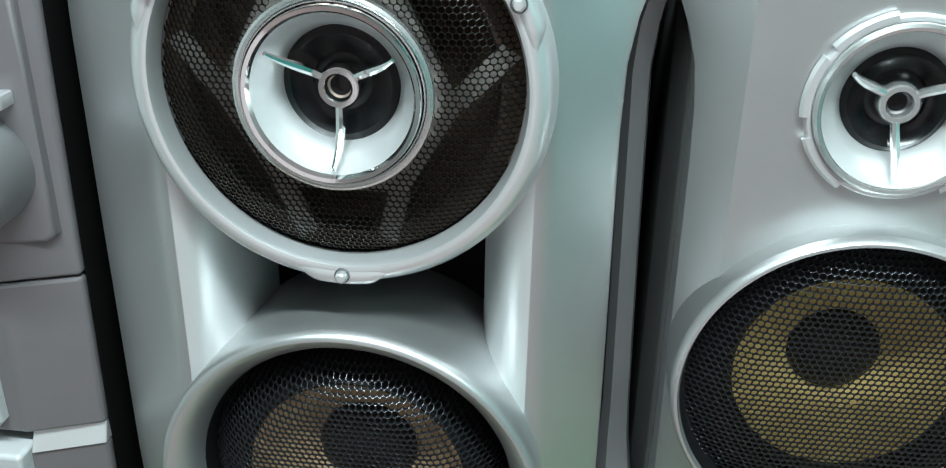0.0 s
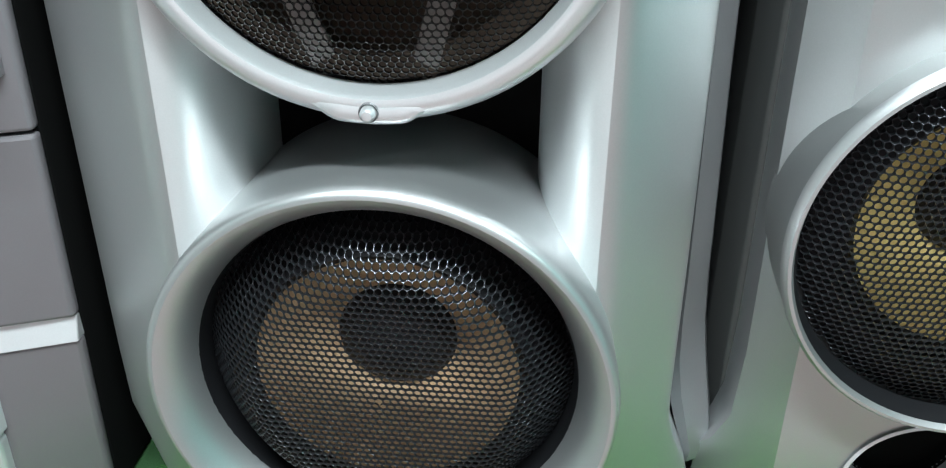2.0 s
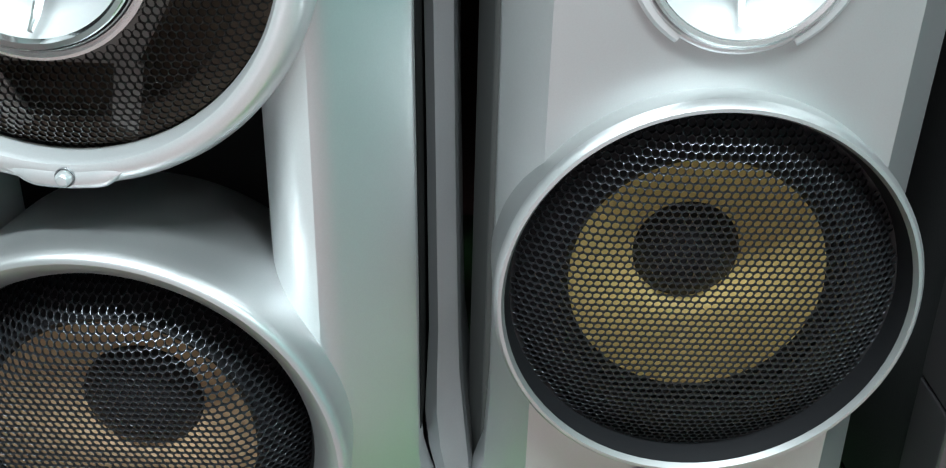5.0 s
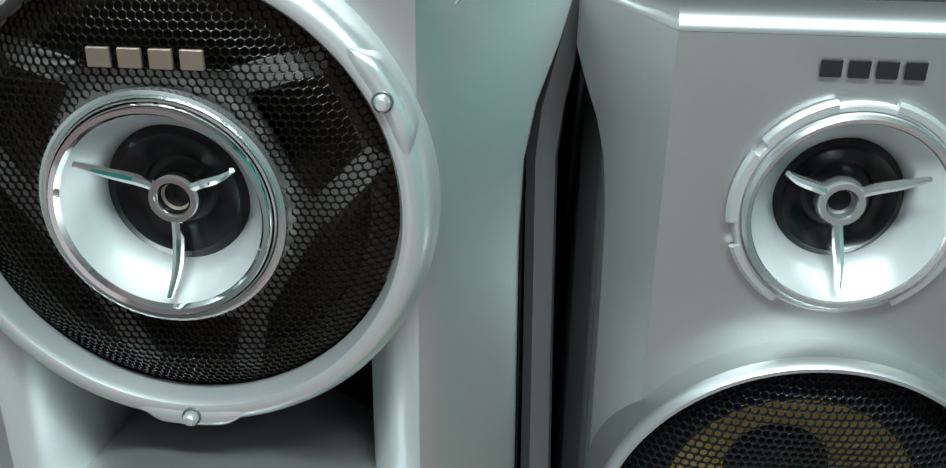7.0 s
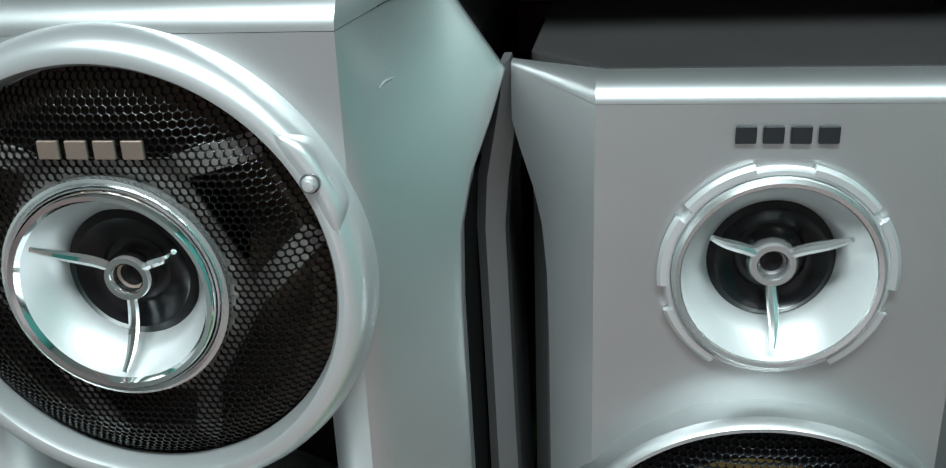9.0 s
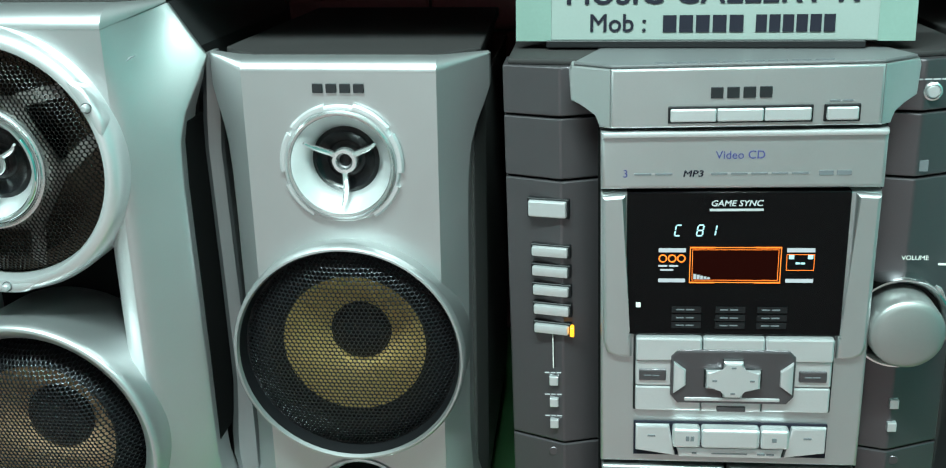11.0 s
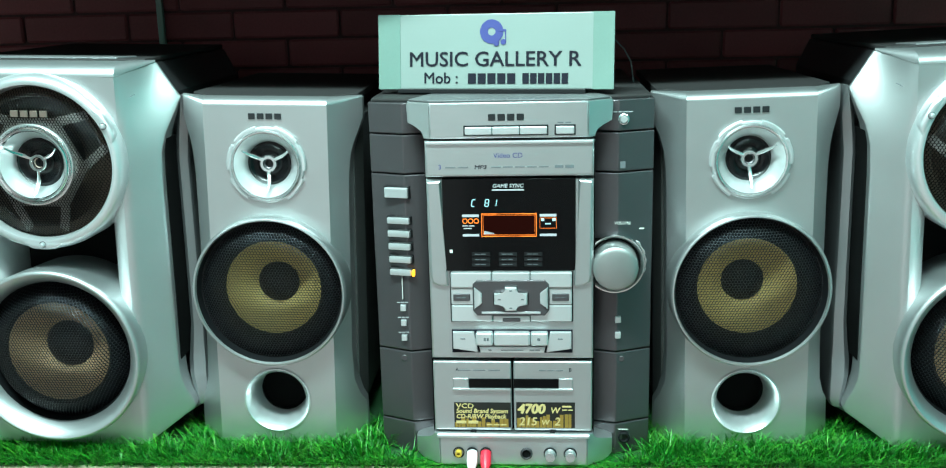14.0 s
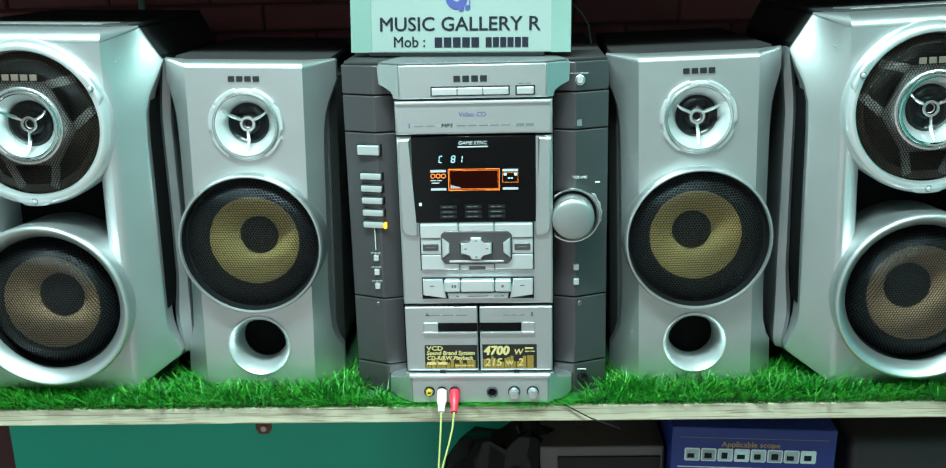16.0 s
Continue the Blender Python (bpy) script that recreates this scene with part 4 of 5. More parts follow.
    part("pad_bed", box(-0.0562, 0.0568, py - 0.0006, py + 0.001, 0.1455, 0.1940, 0.0004, 1), BLACK, u)
    for x0, x1, z0, z1 in ((-0.0550, -0.0340, 0.1628, 0.1788), (0.0346, 0.0556, 0.1628, 0.1788), (-0.0550, -0.0172, 0.1464, 0.1621), (0.0178, 0.0556, 0.1464, 0.1621), (-0.0168, 0.0174, 0.1462, 0.1520)):
        part("pad_button", box(x0, x1, py - 0.0030, py + 0.002, z0, z1, 0.0010, 2), SILVER_LIGHT, u)
    for x0, x1 in ((-0.0550, -0.0175), (-0.0170, 0.0176), (0.0180, 0.0556)):
        part("pad_button", box(x0, x1, py - 0.0050, py + 0.002, 0.1795, 0.1940, 0.0012, 2), SILVER_LIGHT, u)
    part("pad_plate", slab([(-0.0350, 0.1580), (-0.0310, 0.1530), (0.0310, 0.1530), (0.0350, 0.1580), (0.0350, 0.1830), (0.0310, 0.1872), (-0.0310, 0.1872), (-0.0350, 0.1830)], py - 0.0062, py, 0.0014, 2), GUNMETAL, u, "dark control pad plate")
    part("pad_shine", box(-0.0270, 0.0270, py - 0.0068, py - 0.004, 0.1550, 0.1572, 0.0006), SILVER_LIGHT, u)
    c0, c1 = 0.0152, 0.0054
    cross = [(-c0, -c1), (-c1, -c1), (-c1, -0.0112), (c1, -0.0112), (c1, -c1), (c0, -c1), (c0, c1), (c1, c1), (c1, 0.0112), (-c1, 0.0112), (-c1, c1), (-c0, c1)]
    part("pad_shadow_gap", slab([(x * 1.07, z * 1.10 + 0.1700) for x, z in cross], py - 0.0068, py - 0.004, 0.0004, 1), BLACK, u)
    part("direction_pad", slab([(x, z + 0.1700) for x, z in cross], py - 0.0100, py - 0.004, 0.0014, 2), SILVER_LIGHT, u, "cross-shaped silver direction pad")
    for x, z in ((0, 0.1782), (0, 0.1618), (-0.0105, 0.1700), (0.0105, 0.1700)):
        part("print_bar", box(x - 0.0013, x + 0.0013, py - 0.0103, py - 0.0095, z - 0.0005, z + 0.0005), INK_GREY, u, smooth=False)
    for sgn in (-1, 1):
        part("pad_wing", slab([(sgn * x, z) for x, z in ((0.0265, 0.1655), (0.0335, 0.1600), (0.0335, 0.1805), (0.0265, 0.1750))][::sgn], py - 0.0080, py - 0.004, 0.0009, 2), SILVER_LIGHT, u)
        part("pad_key", box(*sorted((sgn * 0.0375 + 0.0, sgn * 0.0530)), py - 0.0044, py, 0.1665, 0.1735, 0.0008), GUNMETAL, u)
        text_bars(u, *sorted((sgn * 0.0405, sgn * 0.0500)), py - 0.0046, 0.1700, 0.0007, INK_GREY, 2)
    part("pad_key", box(-0.0080, 0.0085, py - 0.0044, py - 0.001, 0.1468, 0.1500, 0.0006), GUNMETAL, u)
    # transport keys
    part("key_bed", slab([(-0.0556, 0.1155), (0.0562, 0.1155), (0.0562, 0.1375), (-0.0556, 0.1375)], py - 0.0010, py + 0.002), INK, u)
    part("transport_key", slab([(-0.0545, 0.1200), (-0.0310, 0.1165), (-0.0348, 0.1365), (-0.0545, 0.1365)], py - 0.0040, py, 0.0012, 2), SILVER_LIGHT, u)
    part("transport_key", slab([(0.0318, 0.1165), (0.0552, 0.1200), (0.0552, 0.1365), (0.0356, 0.1365)], py - 0.0040, py, 0.0012, 2), SILVER_LIGHT, u)
    for x0, x1 in ((-0.0330, -0.0170), (-0.0164, 0.0170), (0.0176, 0.0338)):
        part("transport_key", box(x0, x1, py - 0.0085, py, 0.1245, 0.1370, 0.0018, 3), SILVER_LIGHT, u)
    part("transport_key", slab([(-0.0290, 0.1165), (0.0300, 0.1165), (0.0315, 0.1228), (-0.0305, 0.1228)], py - 0.0050, py, 0.0012, 2), SILVER_LIGHT, u)
    for x0, x1 in ((-0.0255, -0.0235), (-0.0228, -0.0208)):
        part("print_bar", box(x0, x1, py - 0.0088, py - 0.008, 0.1295, 0.1325), INK_GREY, u, smooth=False)
    part("print_bar", box(0.0238, 0.0264, py - 0.0088, py - 0.008, 0.1297, 0.1323), INK_GREY, u, smooth=False)
    part("print_bar", box(-0.0100, 0.0105, py - 0.0053, py - 0.0045, 0.1190, 0.1197), INK_GREY, u, smooth=False)
    text_bars(u, -0.0475, -0.0420, py - 0.0042, 0.1300, 0.0010, INK_GREY, 1)
    text_bars(u, 0.0425, 0.0480, py - 0.0042, 0.1300, 0.0010, INK_GREY, 1)
    text_bars(u, -0.0215, -0.0180, py - 0.0052, 0.1194, 0.0010, INK_GREY, 1)
    text_bars(u, 0.0165, 0.0270, py - 0.0052, 0.1194, 0.0010, INK_GREY, 2)
    # cassette doors
    dy = -0.0068
    for x0, x1, sx0, sx1 in ((-0.0745, -0.0010, -0.0410, -0.0012), (0.0010, 0.0745, 0.0012, 0.0432)):
        door = part("cassette_door", box(x0, x1, dy, 0.03, 0.0365, 0.1062, 0.0014, 3), SILVER, u, "silver cassette door")
        part("window_ledge", box(min(sx0, x0 + 0.018) if x0 < 0 else sx0, sx1 if x0 < 0 else 0.0565, dy - 0.0030, dy + 0.001, 0.0775, 0.0800, 0.0010), SILVER, door)
        part("window_recess", box(-0.0560 if x0 < 0 else sx1, sx0 if x0 < 0 else 0.0565, dy - 0.0012, dy + 0.001, 0.0790, 0.0895, 0.0008), SILVER, door)
        part("cassette_window", box(sx0, sx1, dy - 0.0008, dy + 0.002, 0.0800, 0.0890), GLASS, door, "dark cassette window", smooth=False)
        part("latch", box((x0 + x1) / 2 - 0.003, (x0 + x1) / 2 + 0.003, dy - 0.0008, dy + 0.001, 0.0345, 0.0362), BLACK, door, smooth=False)
        text_bars(u, x0 + 0.024, x1 - 0.008 if x0 < 0 else x1 - 0.026, dy - 0.0002, 0.0975, 0.0008, INK_GREY, 3)
    lettering("print", "A", -0.0518, dy - 0.0002, 0.0978, 0.0052, INK, u, "dark print")
    lettering("print", "B", 0.0540, dy - 0.0002, 0.0978, 0.0052, INK, u, "dark print")
    # stickers
    sy = dy - 0.0003
    part("sticker", box(-0.0557, -0.0018, sy, dy + 0.001, 0.0395, 0.0650), STICKER, u, "black and gold paper sticker", smooth=False)
    part("sticker", box(0.0032, 0.0585, sy, dy + 0.001, 0.0395, 0.0655), STICKER, u, "black and gold paper sticker", smooth=False)
    rnd = random.Random(4)
    for x0, x1, z0, hi in ((-0.0550, -0.0025, 0.0398, 0.012), (0.0040, 0.0580, 0.0398, 0.014)):
        x = x0
        while x < x1 - 0.003:
            w = rnd.uniform(0.0018, 0.0042)
            part("skyline_bar", box(x, x + w, sy - 0.00012, sy + 0.0001, z0, z0 + rnd.uniform(0.35, 1.0) * hi), GOLD, u, smooth=False)
            x += w + rnd.uniform(0.0002, 0.0012)
    ly = sy - 0.0004
    lettering("print", "VCD", -0.0538, ly, 0.0614, 0.0066, GOLD_INK, u, "pale gold print", "LEFT", 1.25, 0.00015)
    lettering("print", "Sound Brand System", -0.0538, ly, 0.0563, 0.0062, GOLD_INK, u, "pale gold print", "LEFT", 0.95, 0.0002, 0.15)
    lettering("print", "CD-R/RW Playback", -0.0538, ly, 0.0508, 0.0062, GOLD_INK, u, "pale gold print", "LEFT", 0.95, 0.0002, 0.15)
    text_bars(u, -0.0538, -0.0310, ly, 0.0450, 0.0028, GOLD_INK, 2)
    text_bars(u, -0.0250, -0.0050, ly, 0.0425, 0.0010, GOLD_INK, 3)
    lettering("print", "4700", 0.0044, ly, 0.0585, 0.0135, GOLD_INK, u, "pale gold print", "LEFT", 0.95, 0.0007, 0.15)
    lettering("print", "W", 0.0352, ly, 0.0572, 0.0085, GOLD_INK, u, "pale gold print", "LEFT", 1.0, 0.0002, 0.15)
    text_bars(u, 0.0465, 0.0570, ly, 0.0615, 0.0016, GOLD_INK, 1)
    text_bars(u, 0.0465, 0.0575, ly, 0.0580, 0.0009, GOLD_INK, 2)
    lettering("print", "215", 0.0055, ly, 0.0458, 0.0115, GOLD_INK, u, "pale gold print", "LEFT", 1.0, 0.0002, 0.15)
    lettering("print", "W", 0.0268, ly, 0.0450, 0.0070, GOLD_INK, u, "pale gold print", "LEFT", 1.0, 0.0002, 0.15)
    lettering("print", "2", 0.0390, ly, 0.0458, 0.0115, GOLD_INK, u, "pale gold print", "LEFT", 1.0, 0.0002, 0.15)
    # base with sockets
    part("base_trim", slab([(-0.0700, 0.0025), (0.0700, 0.0025), (0.0700, 0.0345), (-0.0700, 0.0345)], -0.0110, 0.05, 0.0014, 3), SILVER, u, "silver socket panel")
    for sgn in (-1, 1):
        wing = [(0.0701, 0.0025), (0.0860, 0.0025), (0.0905, 0.0050), (0.0945, 0.0080), (0.0945, 0.0235), (0.0900, 0.0255), (0.0800, 0.0270), (0.0765, 0.0300), (0.0755, 0.0345), (0.0701, 0.0345)]
        part("base_wing", slab([(sgn * x, z) for x, z in wing][::sgn], -0.0106, 0.05, 0.0010, 2, lambda x, z: (abs(x) - 0.070) * 0.75), SILVER, u)
    part("base_step", box(-0.0725, 0.0725, -0.0135, -0.008, 0.0310, 0.0350, 0.0014, 3), SILVER_LIGHT, u)
    by = -0.0112
    for x in (-0.0520, -0.0392, -0.0262):
        part("socket", lathe([(0.0056, by + 0.002), (0.0055, by - 0.0010), (0.0046, by - 0.0014), (0.0040, by + 0.001)], x, 0.0155, 28), BLACK, u)
    part("socket_core", lathe([(0.0034, by), (0.0032, by - 0.0048), (0.0018, by - 0.0050), (0.0016, by - 0.001), (0, by - 0.001)], -0.0520, 0.0155, 24), YELLOW, u, "yellow video socket")
    part("jack_socket", lathe([(0.0060, by + 0.002), (0.0058, by - 0.0016), (0.0046, by - 0.0022), (0.0040, by - 0.001)], 0.0125, 0.0150, 32), GUNMETAL, u)
    part("jack_hole", lathe([(0.0042, by - 0.0008), (0.0, by - 0.0006)], 0.0125, 0.0150, 24), PIT, u)
    for x in (0.0350, 0.0540):
        part("level_knob", lathe([(0.0055, by + 0.002), (0.0052, by - 0.0070), (0.0044, by - 0.0086), (0.0, by - 0.0090)], x, 0.0150, 32), SATIN, u, "small satin level knob")
        part("knob_ring", lathe([(0.0063, by + 0.001), (0.0062, by - 0.0012), (0.0054, by - 0.0014)], x, 0.0150, 32), BLACK, u)
    part("phone_socket", lathe([(0.0058, yr + 0.002), (0.0056, yr - 0.0012), (0.0044, yr - 0.0018), (0.0036, yr + 0.001), (0, yr + 0.0015)], 0.1065, 0.0190, 32), BLACK, u)
    text_bars(u, 0.1010, 0.1120, yr - 0.0006, 0.0275, 0.0009, INK_PALE, 1)
    for x in (-0.1050, 0.1030):
        part("maker_mark", lathe([(0.0030, fy(x) - 0.0006), (0.0026, fy(x) - 0.0010), (0, fy(x) - 0.0010)], x, 0.1000, 20), GUNMETAL, u)
    return u


unit = main_unit(pose(-0.0028, 0.0, 0.0015, 0, 0, -1.0))


def cable_plug(name, x, mat, label):
    p = thing(name, pose(x, -0.0125, 0.0170, 0, 0, 0), label, "cable")
    part("plug", lathe([(0.0050, 0.001), (0.0052, -0.010), (0.0046, -0.013), (0.0036, -0.017), (0.0032, -0.024), (0.0, -0.0245)], 0, 0, 32), mat, p)
    return p


def plug_and_lead(x, mat, bottom, label):
    p = cable_plug("cable_plug", x, mat, label)
    for o in p.children:
        o.matrix_basis = pose(0, 0, 0, 32, 0, 0)
    pts = []
    for k in range(15):
        f = k / 14
        g = min(1.0, f / 0.42)
        pts.append((bottom * g * g * (3 - 2 * g) - 0.012 * f, -0.0205 - 0.006 * math.sin(math.pi * f), -0.0125 - 0.23 * f))
    part("lead", sweep(pts, 0.00095, 8), CABLE, p, "thin yellow-green lead")
    return p


plug_and_lead(-0.0420, WHITE, -0.002, "white phono plug with a yellow-green lead in its socket")
plug_and_lead(-0.0290, RED, -0.0155, "red phono plug with a yellow-green lead in its socket")


# ---- sign on top of the unit ----
def shop_sign(m):
    s = thing("shop_sign", m, "pale green tabletop sign with dark blue lettering", "sign")
    part("board", box(-0.1108, 0.1108, 0.0, 0.006, 0.004, 0.0725, 0.0008), SIGN, s, "pale green board")
    part("foot", box(-0.0920, 0.0860, -0.003, 0.040, 0.0, 0.0042, 0.0006), BLACK, s)
    for x0, x1 in ((-0.1110, -0.0895), (0.0920, 0.1110)):
        part("tape", box(x0, x1, -0.0006, 0.0005, 0.0038, 0.0727), TAPE, s, "strip of clear tape", smooth=False)
    lettering("print", "MUSIC GALLERY R", 0.0, -0.0005, 0.0307, 0.0190, INK, s, "dark bold lettering", bold=0.0003, squeeze=1.05)
    lettering("print", "Mob :", -0.0670, -0.0005, 0.0136, 0.0145, INK, s, "dark bold lettering", "LEFT", bold=0.0002)
    text_bars(s, -0.0240, 0.0225, -0.0005, 0.0136, 0.0095, INK, 5)
    text_bars(s, 0.0275, 0.0710, -0.0005, 0.0136, 0.0095, INK, 6)
    bm = lathe([(0.0110, -0.0004), (0.0110, -0.0006), (0.0036, -0.0006), (0.0036, -0.0004)], -0.0015, 0.0562, 40)
    part("disc_mark", bm, INK_BLUE, s, "blue disc and note emblem")
    for x, z in ((0.0030, 0.0455), (0.0095, 0.0468)):
        part("note_mark", lathe([(0.0026, -0.0004), (0.0026, -0.0008), (0.0, -0.0008)], x, z, 20), INK_BLUE, s)
        part("note_mark", box(x + 0.0016, x + 0.0026, -0.0008, -0.0004, z, z + 0.0110), INK_BLUE, s, smooth=False)
    part("note_mark", box(0.0046, 0.0122, -0.0009, -0.0004, 0.0562, 0.0582), INK_BLUE, s, smooth=False)
    return s


shop_sign(pose(-0.0178, 0.045, 0.3521, -6, 0, -10.5))


# ---- second stereo unit at the far end ----
def second_unit(m):
    u = thing("stereo_unit", m, "blue-grey mini stereo with a big volume knob beside the large speaker", "stereo")
    # Body is near-black: the shadow on the unit's side is put into its colour.
    part("body", box(-0.26, -0.002, 0.02, 0.30, 0.002, 0.332, 0.002), PIT, u)
    pts = [(-0.001, 0.014), (-0.034, 0.0), (-0.060, 0.0), (-0.060, 0.0195), (-0.001, 0.0195)]
    for z0, z1, name in ((0.1930, 0.3310, "upper_block"), (0.1085, 0.1915, "middle_block"), (0.0040, 0.0970, "lower_block")):
        part(name, plan(pts, z0, z1, 0.0016), UNIT_GREY, u, "blue-grey side block")
    bm = bmesh.new()
    low = [bm.verts.new((x, y, 0.0972)) for x, y in ((-0.0010, 0.0125), (-0.0335, -0.0015), (-0.0335, 0.0190), (-0.0010, 0.0190))]
    top = [bm.verts.new((x, y, 0.1080)) for x, y in ((-0.0015, 0.0165), (-0.0340, 0.0045), (-0.0340, 0.0190), (-0.0015, 0.0190))]
    bm.faces.new(low[::-1])
    bm.faces.new(top)
    for k in range(4):
        bm.faces.new((low[k], low[(k + 1) % 4], top[(k + 1) % 4], top[k]))
    bmesh.ops.bevel(bm, geom=bm.edges[:], offset=0.0005, segments=2, affect="EDGES", profile=0.5)
    part("bright_ledge", bm, SILVER_LIGHT, u, "bright silver sloping ledge")
    part("knob_plate", slab([(-0.058, 0.2110), (-0.0100, 0.2130), (-0.0055, 0.2165), (-0.0062, 0.2600), (-0.0075, 0.3250), (-0.060, 0.3250)], -0.0045, 0.012, 0.0022, 3, lambda x, z: max(0.0, x + 0.034) * 0.4), UNIT_GREY, u, "raised plate behind the knob")
    part("volume_knob", lathe([(0.0282, 0.006), (0.0280, -0.0200), (0.0276, -0.0228), (0.0266, -0.0240), (0.0225, -0.0240), (0.0214, -0.0230)], -0.0378, 0.2490, 72), RAIL, u, "silver rim of the volume knob")
    part("knob_face", lathe([(0.0216, -0.0232), (0.0206, -0.0190), (0.0180, -0.0180), (0.0, -0.0175)], -0.0378, 0.2490, 64), GUNMETAL, u, "dark dished knob face")
    text_bars(u, -0.0340, -0.0130, -0.0010, 0.2915, 0.0022, INK_PALE, 4)
    part("small_button", box(-0.0230, -0.0130, -0.0050, 0.006, 0.2785, 0.2850, 0.0012), SILVER_LIGHT, u, "small pale button")
    part("front_panel", box(-0.24, -0.058, -0.004, 0.03, 0.1100, 0.330, 0.002), UNIT_GREY, u)
    part("key_panel", slab([(-0.120, 0.1150), (-0.0450, 0.1150), (-0.0425, 0.1180), (-0.0440, 0.1880), (-0.120, 0.1880)], -0.0065, 0.006, 0.0018), PALE, u, "pale control panel")
    part("panel_slot", box(-0.0740, -0.0525, -0.0072, -0.0060, 0.1500, 0.1535, 0.0005), BLACK, u, "dark slot")
    for k in range(2):
        part("print_bar", box(-0.0500, -0.0475, -0.0069, -0.0062, 0.1200 + 0.004 * k, 0.1222 + 0.004 * k), INK_GREY, u)
    part("cassette_door", box(-0.15, -0.0345, -0.0100, 0.02, 0.0560, 0.1010, 0.0022, 3), PALE, u, "pale cassette door")
    part("door_catch", box(-0.0590, -0.0480, -0.0125, -0.009, 0.0790, 0.0825, 0.0012), SILVER, u, "small silver catch")
    part("print_bar", box(-0.0550, -0.0520, -0.0104, -0.0098, 0.0870, 0.0885), INK_GREY, u)
    part("base", box(-0.15, -0.0360, -0.006, 0.02, 0.004, 0.0545, 0.0022, 3), SILVER_SATIN, u, "silver base panel")
    return u


second_unit(pose(-0.5885, 0.030, 0.0015, 0, 2.2, 0))


# ---- artificial grass ----
def turf():
    rnd = random.Random(11)
    spots = [(-0.565, -0.335, 0.030), (-0.325, -0.153, 0.050), (-0.131, 0.126, 0.008), (0.137, 0.312, 0.050), (0.330, 0.56, 0.030), (-0.9, -0.56, 0.03)]
    verts, faces = [], []

    def blade(x, y, h, lean, ang, w):
        dx, dy = math.cos(ang), math.sin(ang)
        b = len(verts)
        n = 4
        for k in range(n):
            f = k / n
            px, py, pz = x + dx * lean * f ** 1.7, y + dy * lean * f ** 1.7, h * (f - 0.18 * f * f)
            ww = w * (1 - 0.55 * f) / 2
            verts.append((px - dy * ww, py + dx * ww, pz))
            verts.append((px + dy * ww, py - dx * ww, pz))
        verts.append((x + dx * lean, y + dy * lean, h * 0.82))
        for k in range(n - 1):
            faces.append((b + 2 * k, b + 2 * k + 1, b + 2 * k + 3, b + 2 * k + 2))
        faces.append((b + 2 * n - 2, b + 2 * n - 1, b + 2 * n))
    made = 0
    while made < 20000:
        x, y = rnd.uniform(-0.70, 0.60), -0.010 + 0.095 * rnd.random() ** 1.25
        if any(a + 0.004 < x < b - 0.004 and y > c for a, b, c in spots):
            continue
        clump = 0.5 + 0.5 * noise.noise(Vector((x * 38, y * 38, 0.3)))
        h = rnd.uniform(0.013, 0.027) * (0.75 + 0.6 * clump) * (0.70 if y < 0.0 else 1.0)
        if -0.10 < x < 0.10 and y < 0.012:
            h *= 0.45
        ang = rnd.gauss(-math.pi / 2, 1.3)
        blade(x, y, h * 0.92, rnd.uniform(0.007, 0.023), ang, rnd.uniform(0.0007, 0.0013))
        made += 1
    for k in range(26):
        x = rnd.uniform(-0.6, 0.55)
        blade(x, -0.010, rnd.uniform(0.004, 0.009), rnd.uniform(0.010, 0.022), rnd.gauss(-math.pi / 2, 0.5), 0.0010)
    me = bpy.data.meshes.new("artificial_grass")
    me.from_pydata(verts, [], faces)
    me.materials.append(GRASS)
    return tagged(new("artificial_grass", me), "bright green artificial grass lying on the shelf", "grass", kind="stuff")


turf()
setting("turf_backing", box(-1.0, 0.95, SHELF_FRONT + 0.0045, 0.43, 0.0003, 0.0022), TURF, "dark green backing of the artificial grass", "grass mat")


# ---- under the shelf ----
def bracket(m):
    b = thing("shelf_bracket", m, "rusty steel tab screwed under the shelf", "bracket")
    part("tab", slab([(-0.0085, 0.0), (-0.0085, -0.012), (-0.005, -0.0175), (0.005, -0.0175), (0.0085, -0.012), (0.0085, 0.0)], 0.0, 0.002, 0.0004), RUST, b)
    part("screw", lathe([(0.0036, 0.0), (0.0030, -0.0014), (0.0, -0.0016)], 0, -0.011, 20), BADGE, b)
    return b


bracket(pose(-0.2335, 0.000, -0.0176))


def carton(m):
    c = thing("carton", m, "blue printed carton under the shelf", "box")
    part("box_body", box(-0.0880, 0.0880, 0.0, 0.18, -0.24, 0.0, 0.0015), BLUE_BOX, c)
    lettering("print", "Applicable scope", -0.0030, -0.0004, -0.0195, 0.0092, GOLD, c, "yellow print", bold=0.0001)
    for k in range(8):
        x = -0.0725 + 0.0178 * k
        pic = part("picture", slab([(x, -0.040), (x + 0.0142, -0.040), (x + 0.0154, -0.0385), (x + 0.0154, -0.0262), (x + 0.0142, -0.0248), (x, -0.0248), (x - 0.0010, -0.0262), (x - 0.0010, -0.0385)], -0.0004, 0.0004), INK_PALE, c, "small rounded picture print")
        part("picture_inset", box(x + 0.0004, x + 0.0140, -0.0007, -0.0003, -0.0387, -0.0262), ICON, pic, smooth=False)
        part("picture_shape", box(x + 0.002 + 0.0006 * (k % 3), x + 0.0095 + 0.001 * (k % 2), -0.0010, -0.0006, -0.0365, -0.0312 + 0.001 * (k % 3), 0.0), INK, pic, smooth=False)
    part("print_bar", box(-0.0800, 0.0800, -0.0004, 0.0002, -0.0480, -0.0470), INK_PALE, c, smooth=False)
    part("print_band", box(-0.0800, 0.0800, -0.0003, 0.0003, -0.0125, -0.0115), INK_GREY, c, smooth=False)
    return c


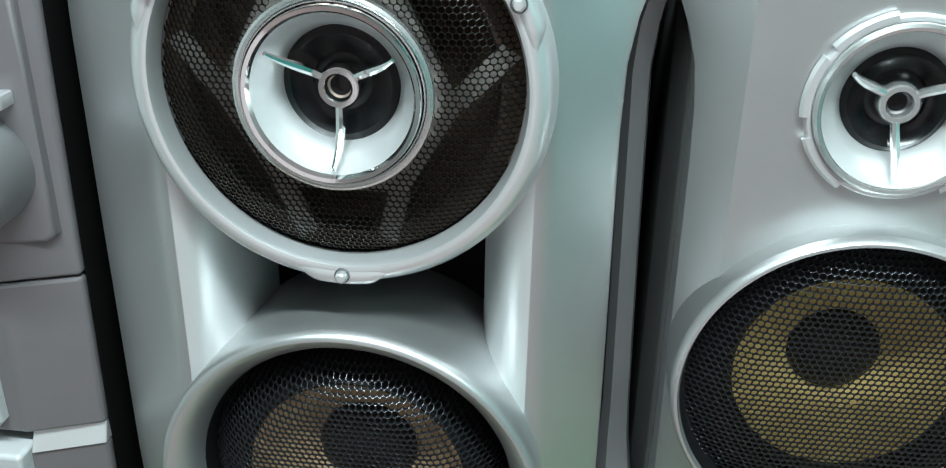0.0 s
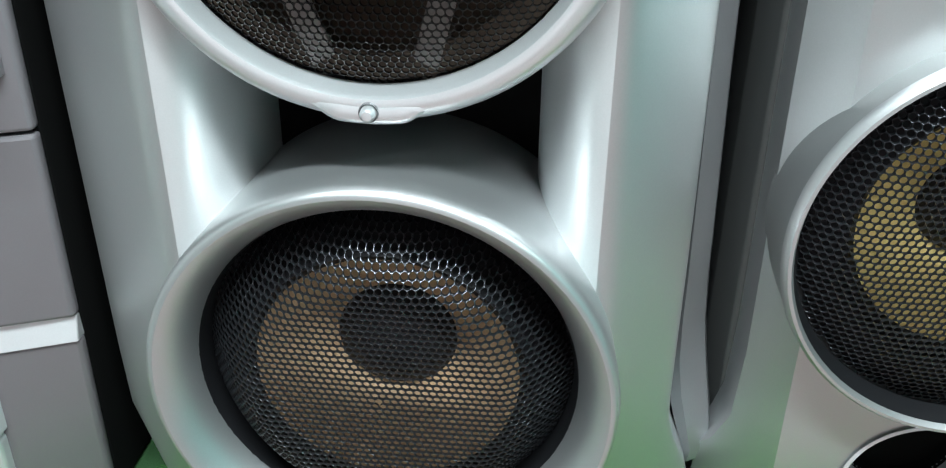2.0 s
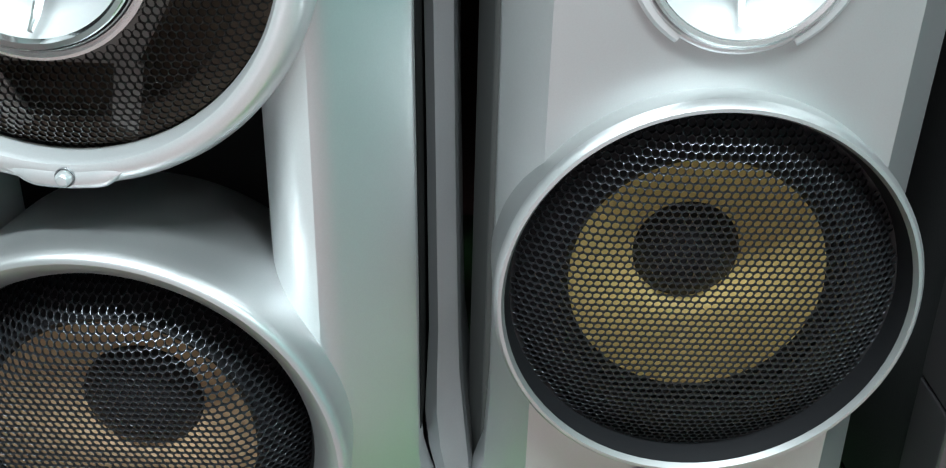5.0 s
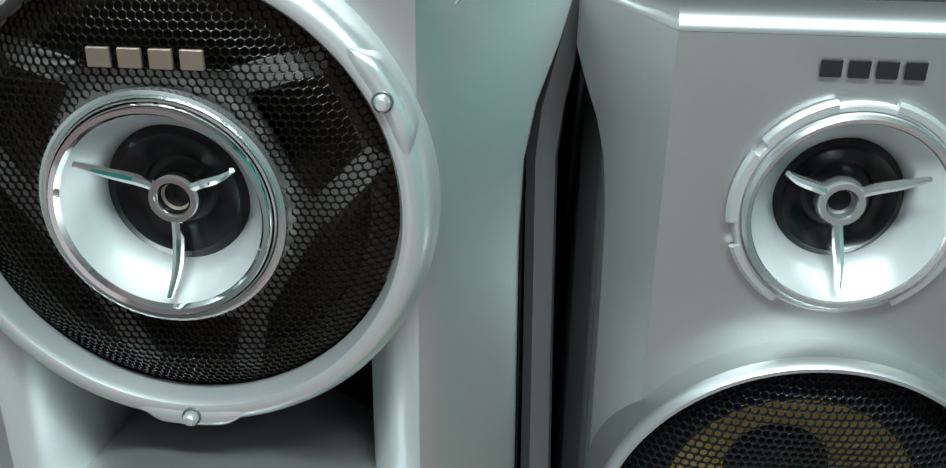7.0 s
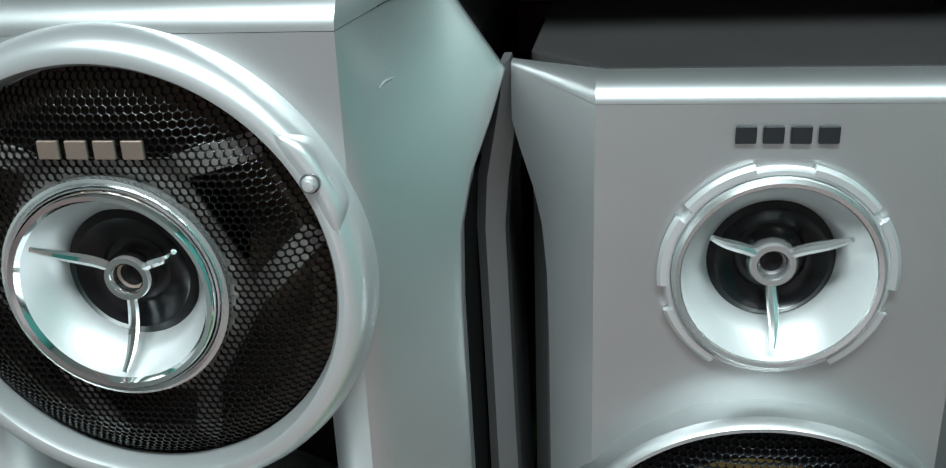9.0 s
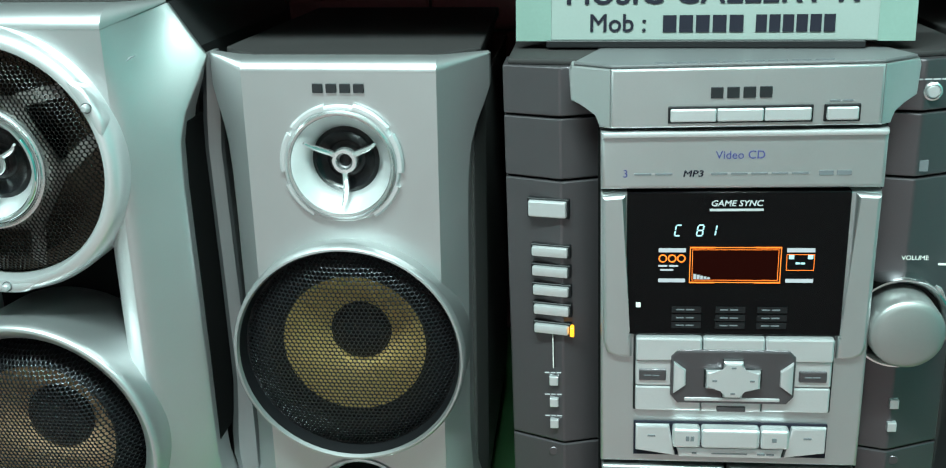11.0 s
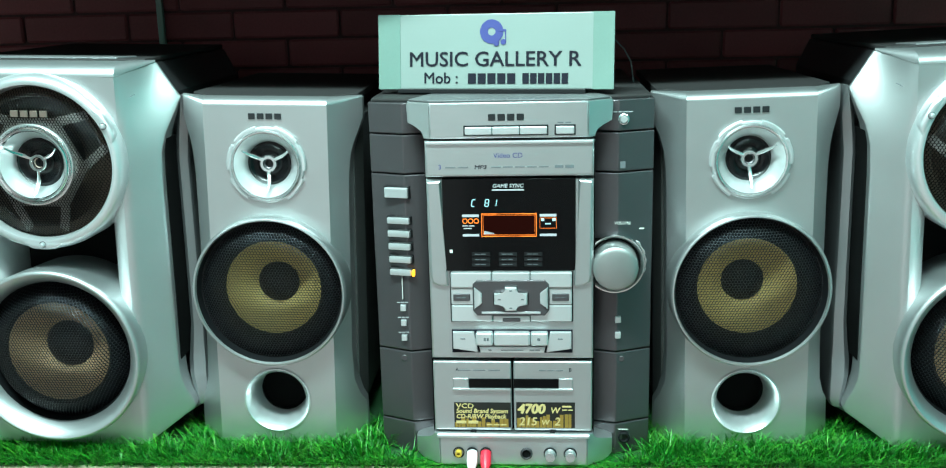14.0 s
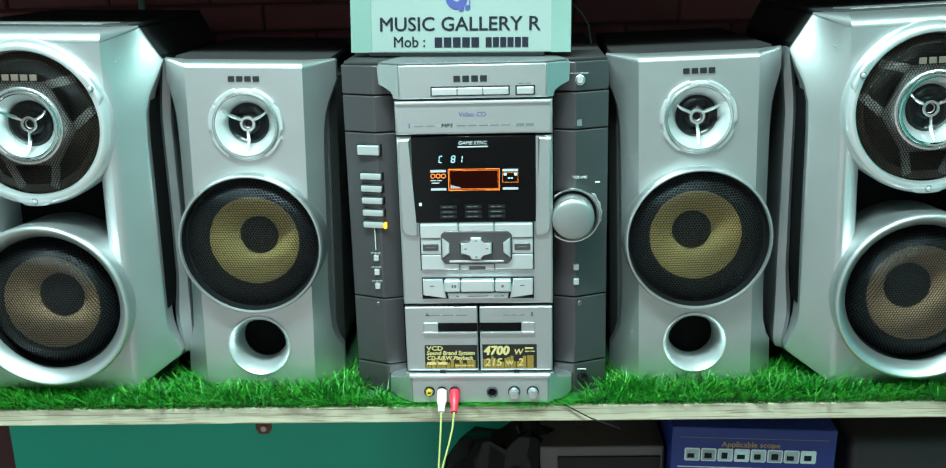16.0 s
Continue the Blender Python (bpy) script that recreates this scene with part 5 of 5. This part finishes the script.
carton(pose(0.291, 0.032, -0.0505, 0, 1.6, -1.5))
dev = thing("equipment_case", pose(0.135, 0.060, -0.085), "grey equipment case under the shelf", "electronics")
part("case", box(-0.075, 0.065, 0.0, 0.16, -0.16, 0.0, 0.003), GUNMETAL, dev)
part("front_plate", box(-0.055, 0.060, -0.002, 0.002, -0.15, -0.012, 0.001), BLACK, dev)
dev2 = thing("equipment_case", pose(0.465, 0.05, -0.075), "dark equipment case under the shelf", "electronics")
part("case", box(-0.065, 0.17, 0.0, 0.16, -0.16, 0.0, 0.010, 4), VINYL, dev2)
low = thing("plastic_bag", pose(0.035, 0.10, -0.22), "dark glossy plastic bag under the shelf", "bag")
bm = bmesh.new()
bmesh.ops.create_icosphere(bm, subdivisions=4, radius=0.12)
for v in bm.verts:
    d = v.co.normalized()
    v.co = d * (0.105 + 0.022 * noise.noise(d * 3.1) + 0.010 * noise.noise(d * 9.0))
    v.co.z *= 1.35
    v.co.y *= 0.5
part("bag", bm, GLASS, low)
wire = thing("black_wire", pose(0, 0, 0), "thin black wire hanging over the shelf edge", "cable")
part("wire", sweep([(0.070, -0.006, 0.006), (0.085, -0.013, 0.001), (0.110, -0.016, -0.012), (0.140, -0.014, -0.025)], 0.0007, 6), BLACK, wire)
wire = thing("black_wire", pose(0, 0, 0), "thin black wire lying over the shelf edge", "cable")
part("wire", sweep([(0.420, 0.004, 0.012), (0.455, -0.009, 0.006), (0.485, -0.0135, -0.004), (0.500, -0.0135, -0.010)], 0.0009, 6), BLACK, wire)
wire = thing("thin_wire", pose(0, 0, 0), "thin grey wire curving down behind the sign", "cable")
part("wire", sweep([(0.088, 0.15, 0.400), (0.100, 0.15, 0.396), (0.112, 0.15, 0.384), (0.119, 0.15, 0.371), (0.122, 0.15, 0.3500)], 0.0007, 6), INK_GREY, wire)
post = thing("wall_strip", pose(-0.468, 0.430, 0.0), "narrow pale green metal strip on the wall", "wall strip")
part("strip", box(-0.004, 0.004, 0.0, 0.008, 0.0, 0.66, 0.001), TAPE, post)


# ---- bricks of the wall behind ----
bm = box(-0.0695, 0.0695, 0.0, 0.008, -0.0172, 0.0172, 0.0025, 1)
first = part("brick", bm, MAROON, wall_back, smooth=False)
first.matrix_basis = pose(-0.80, 0.4385, 0.295)
for row in range(8):
    for col in range(12):
        if row or col:
            b = new("brick", first.data)
            b.parent = wall_back
            b.matrix_basis = pose(-0.80 + 0.142 * col + (0.071 if row % 2 else 0.0), 0.4385 + 0.001 * ((row * 3 + col) % 3), 0.295 + 0.0375 * row)
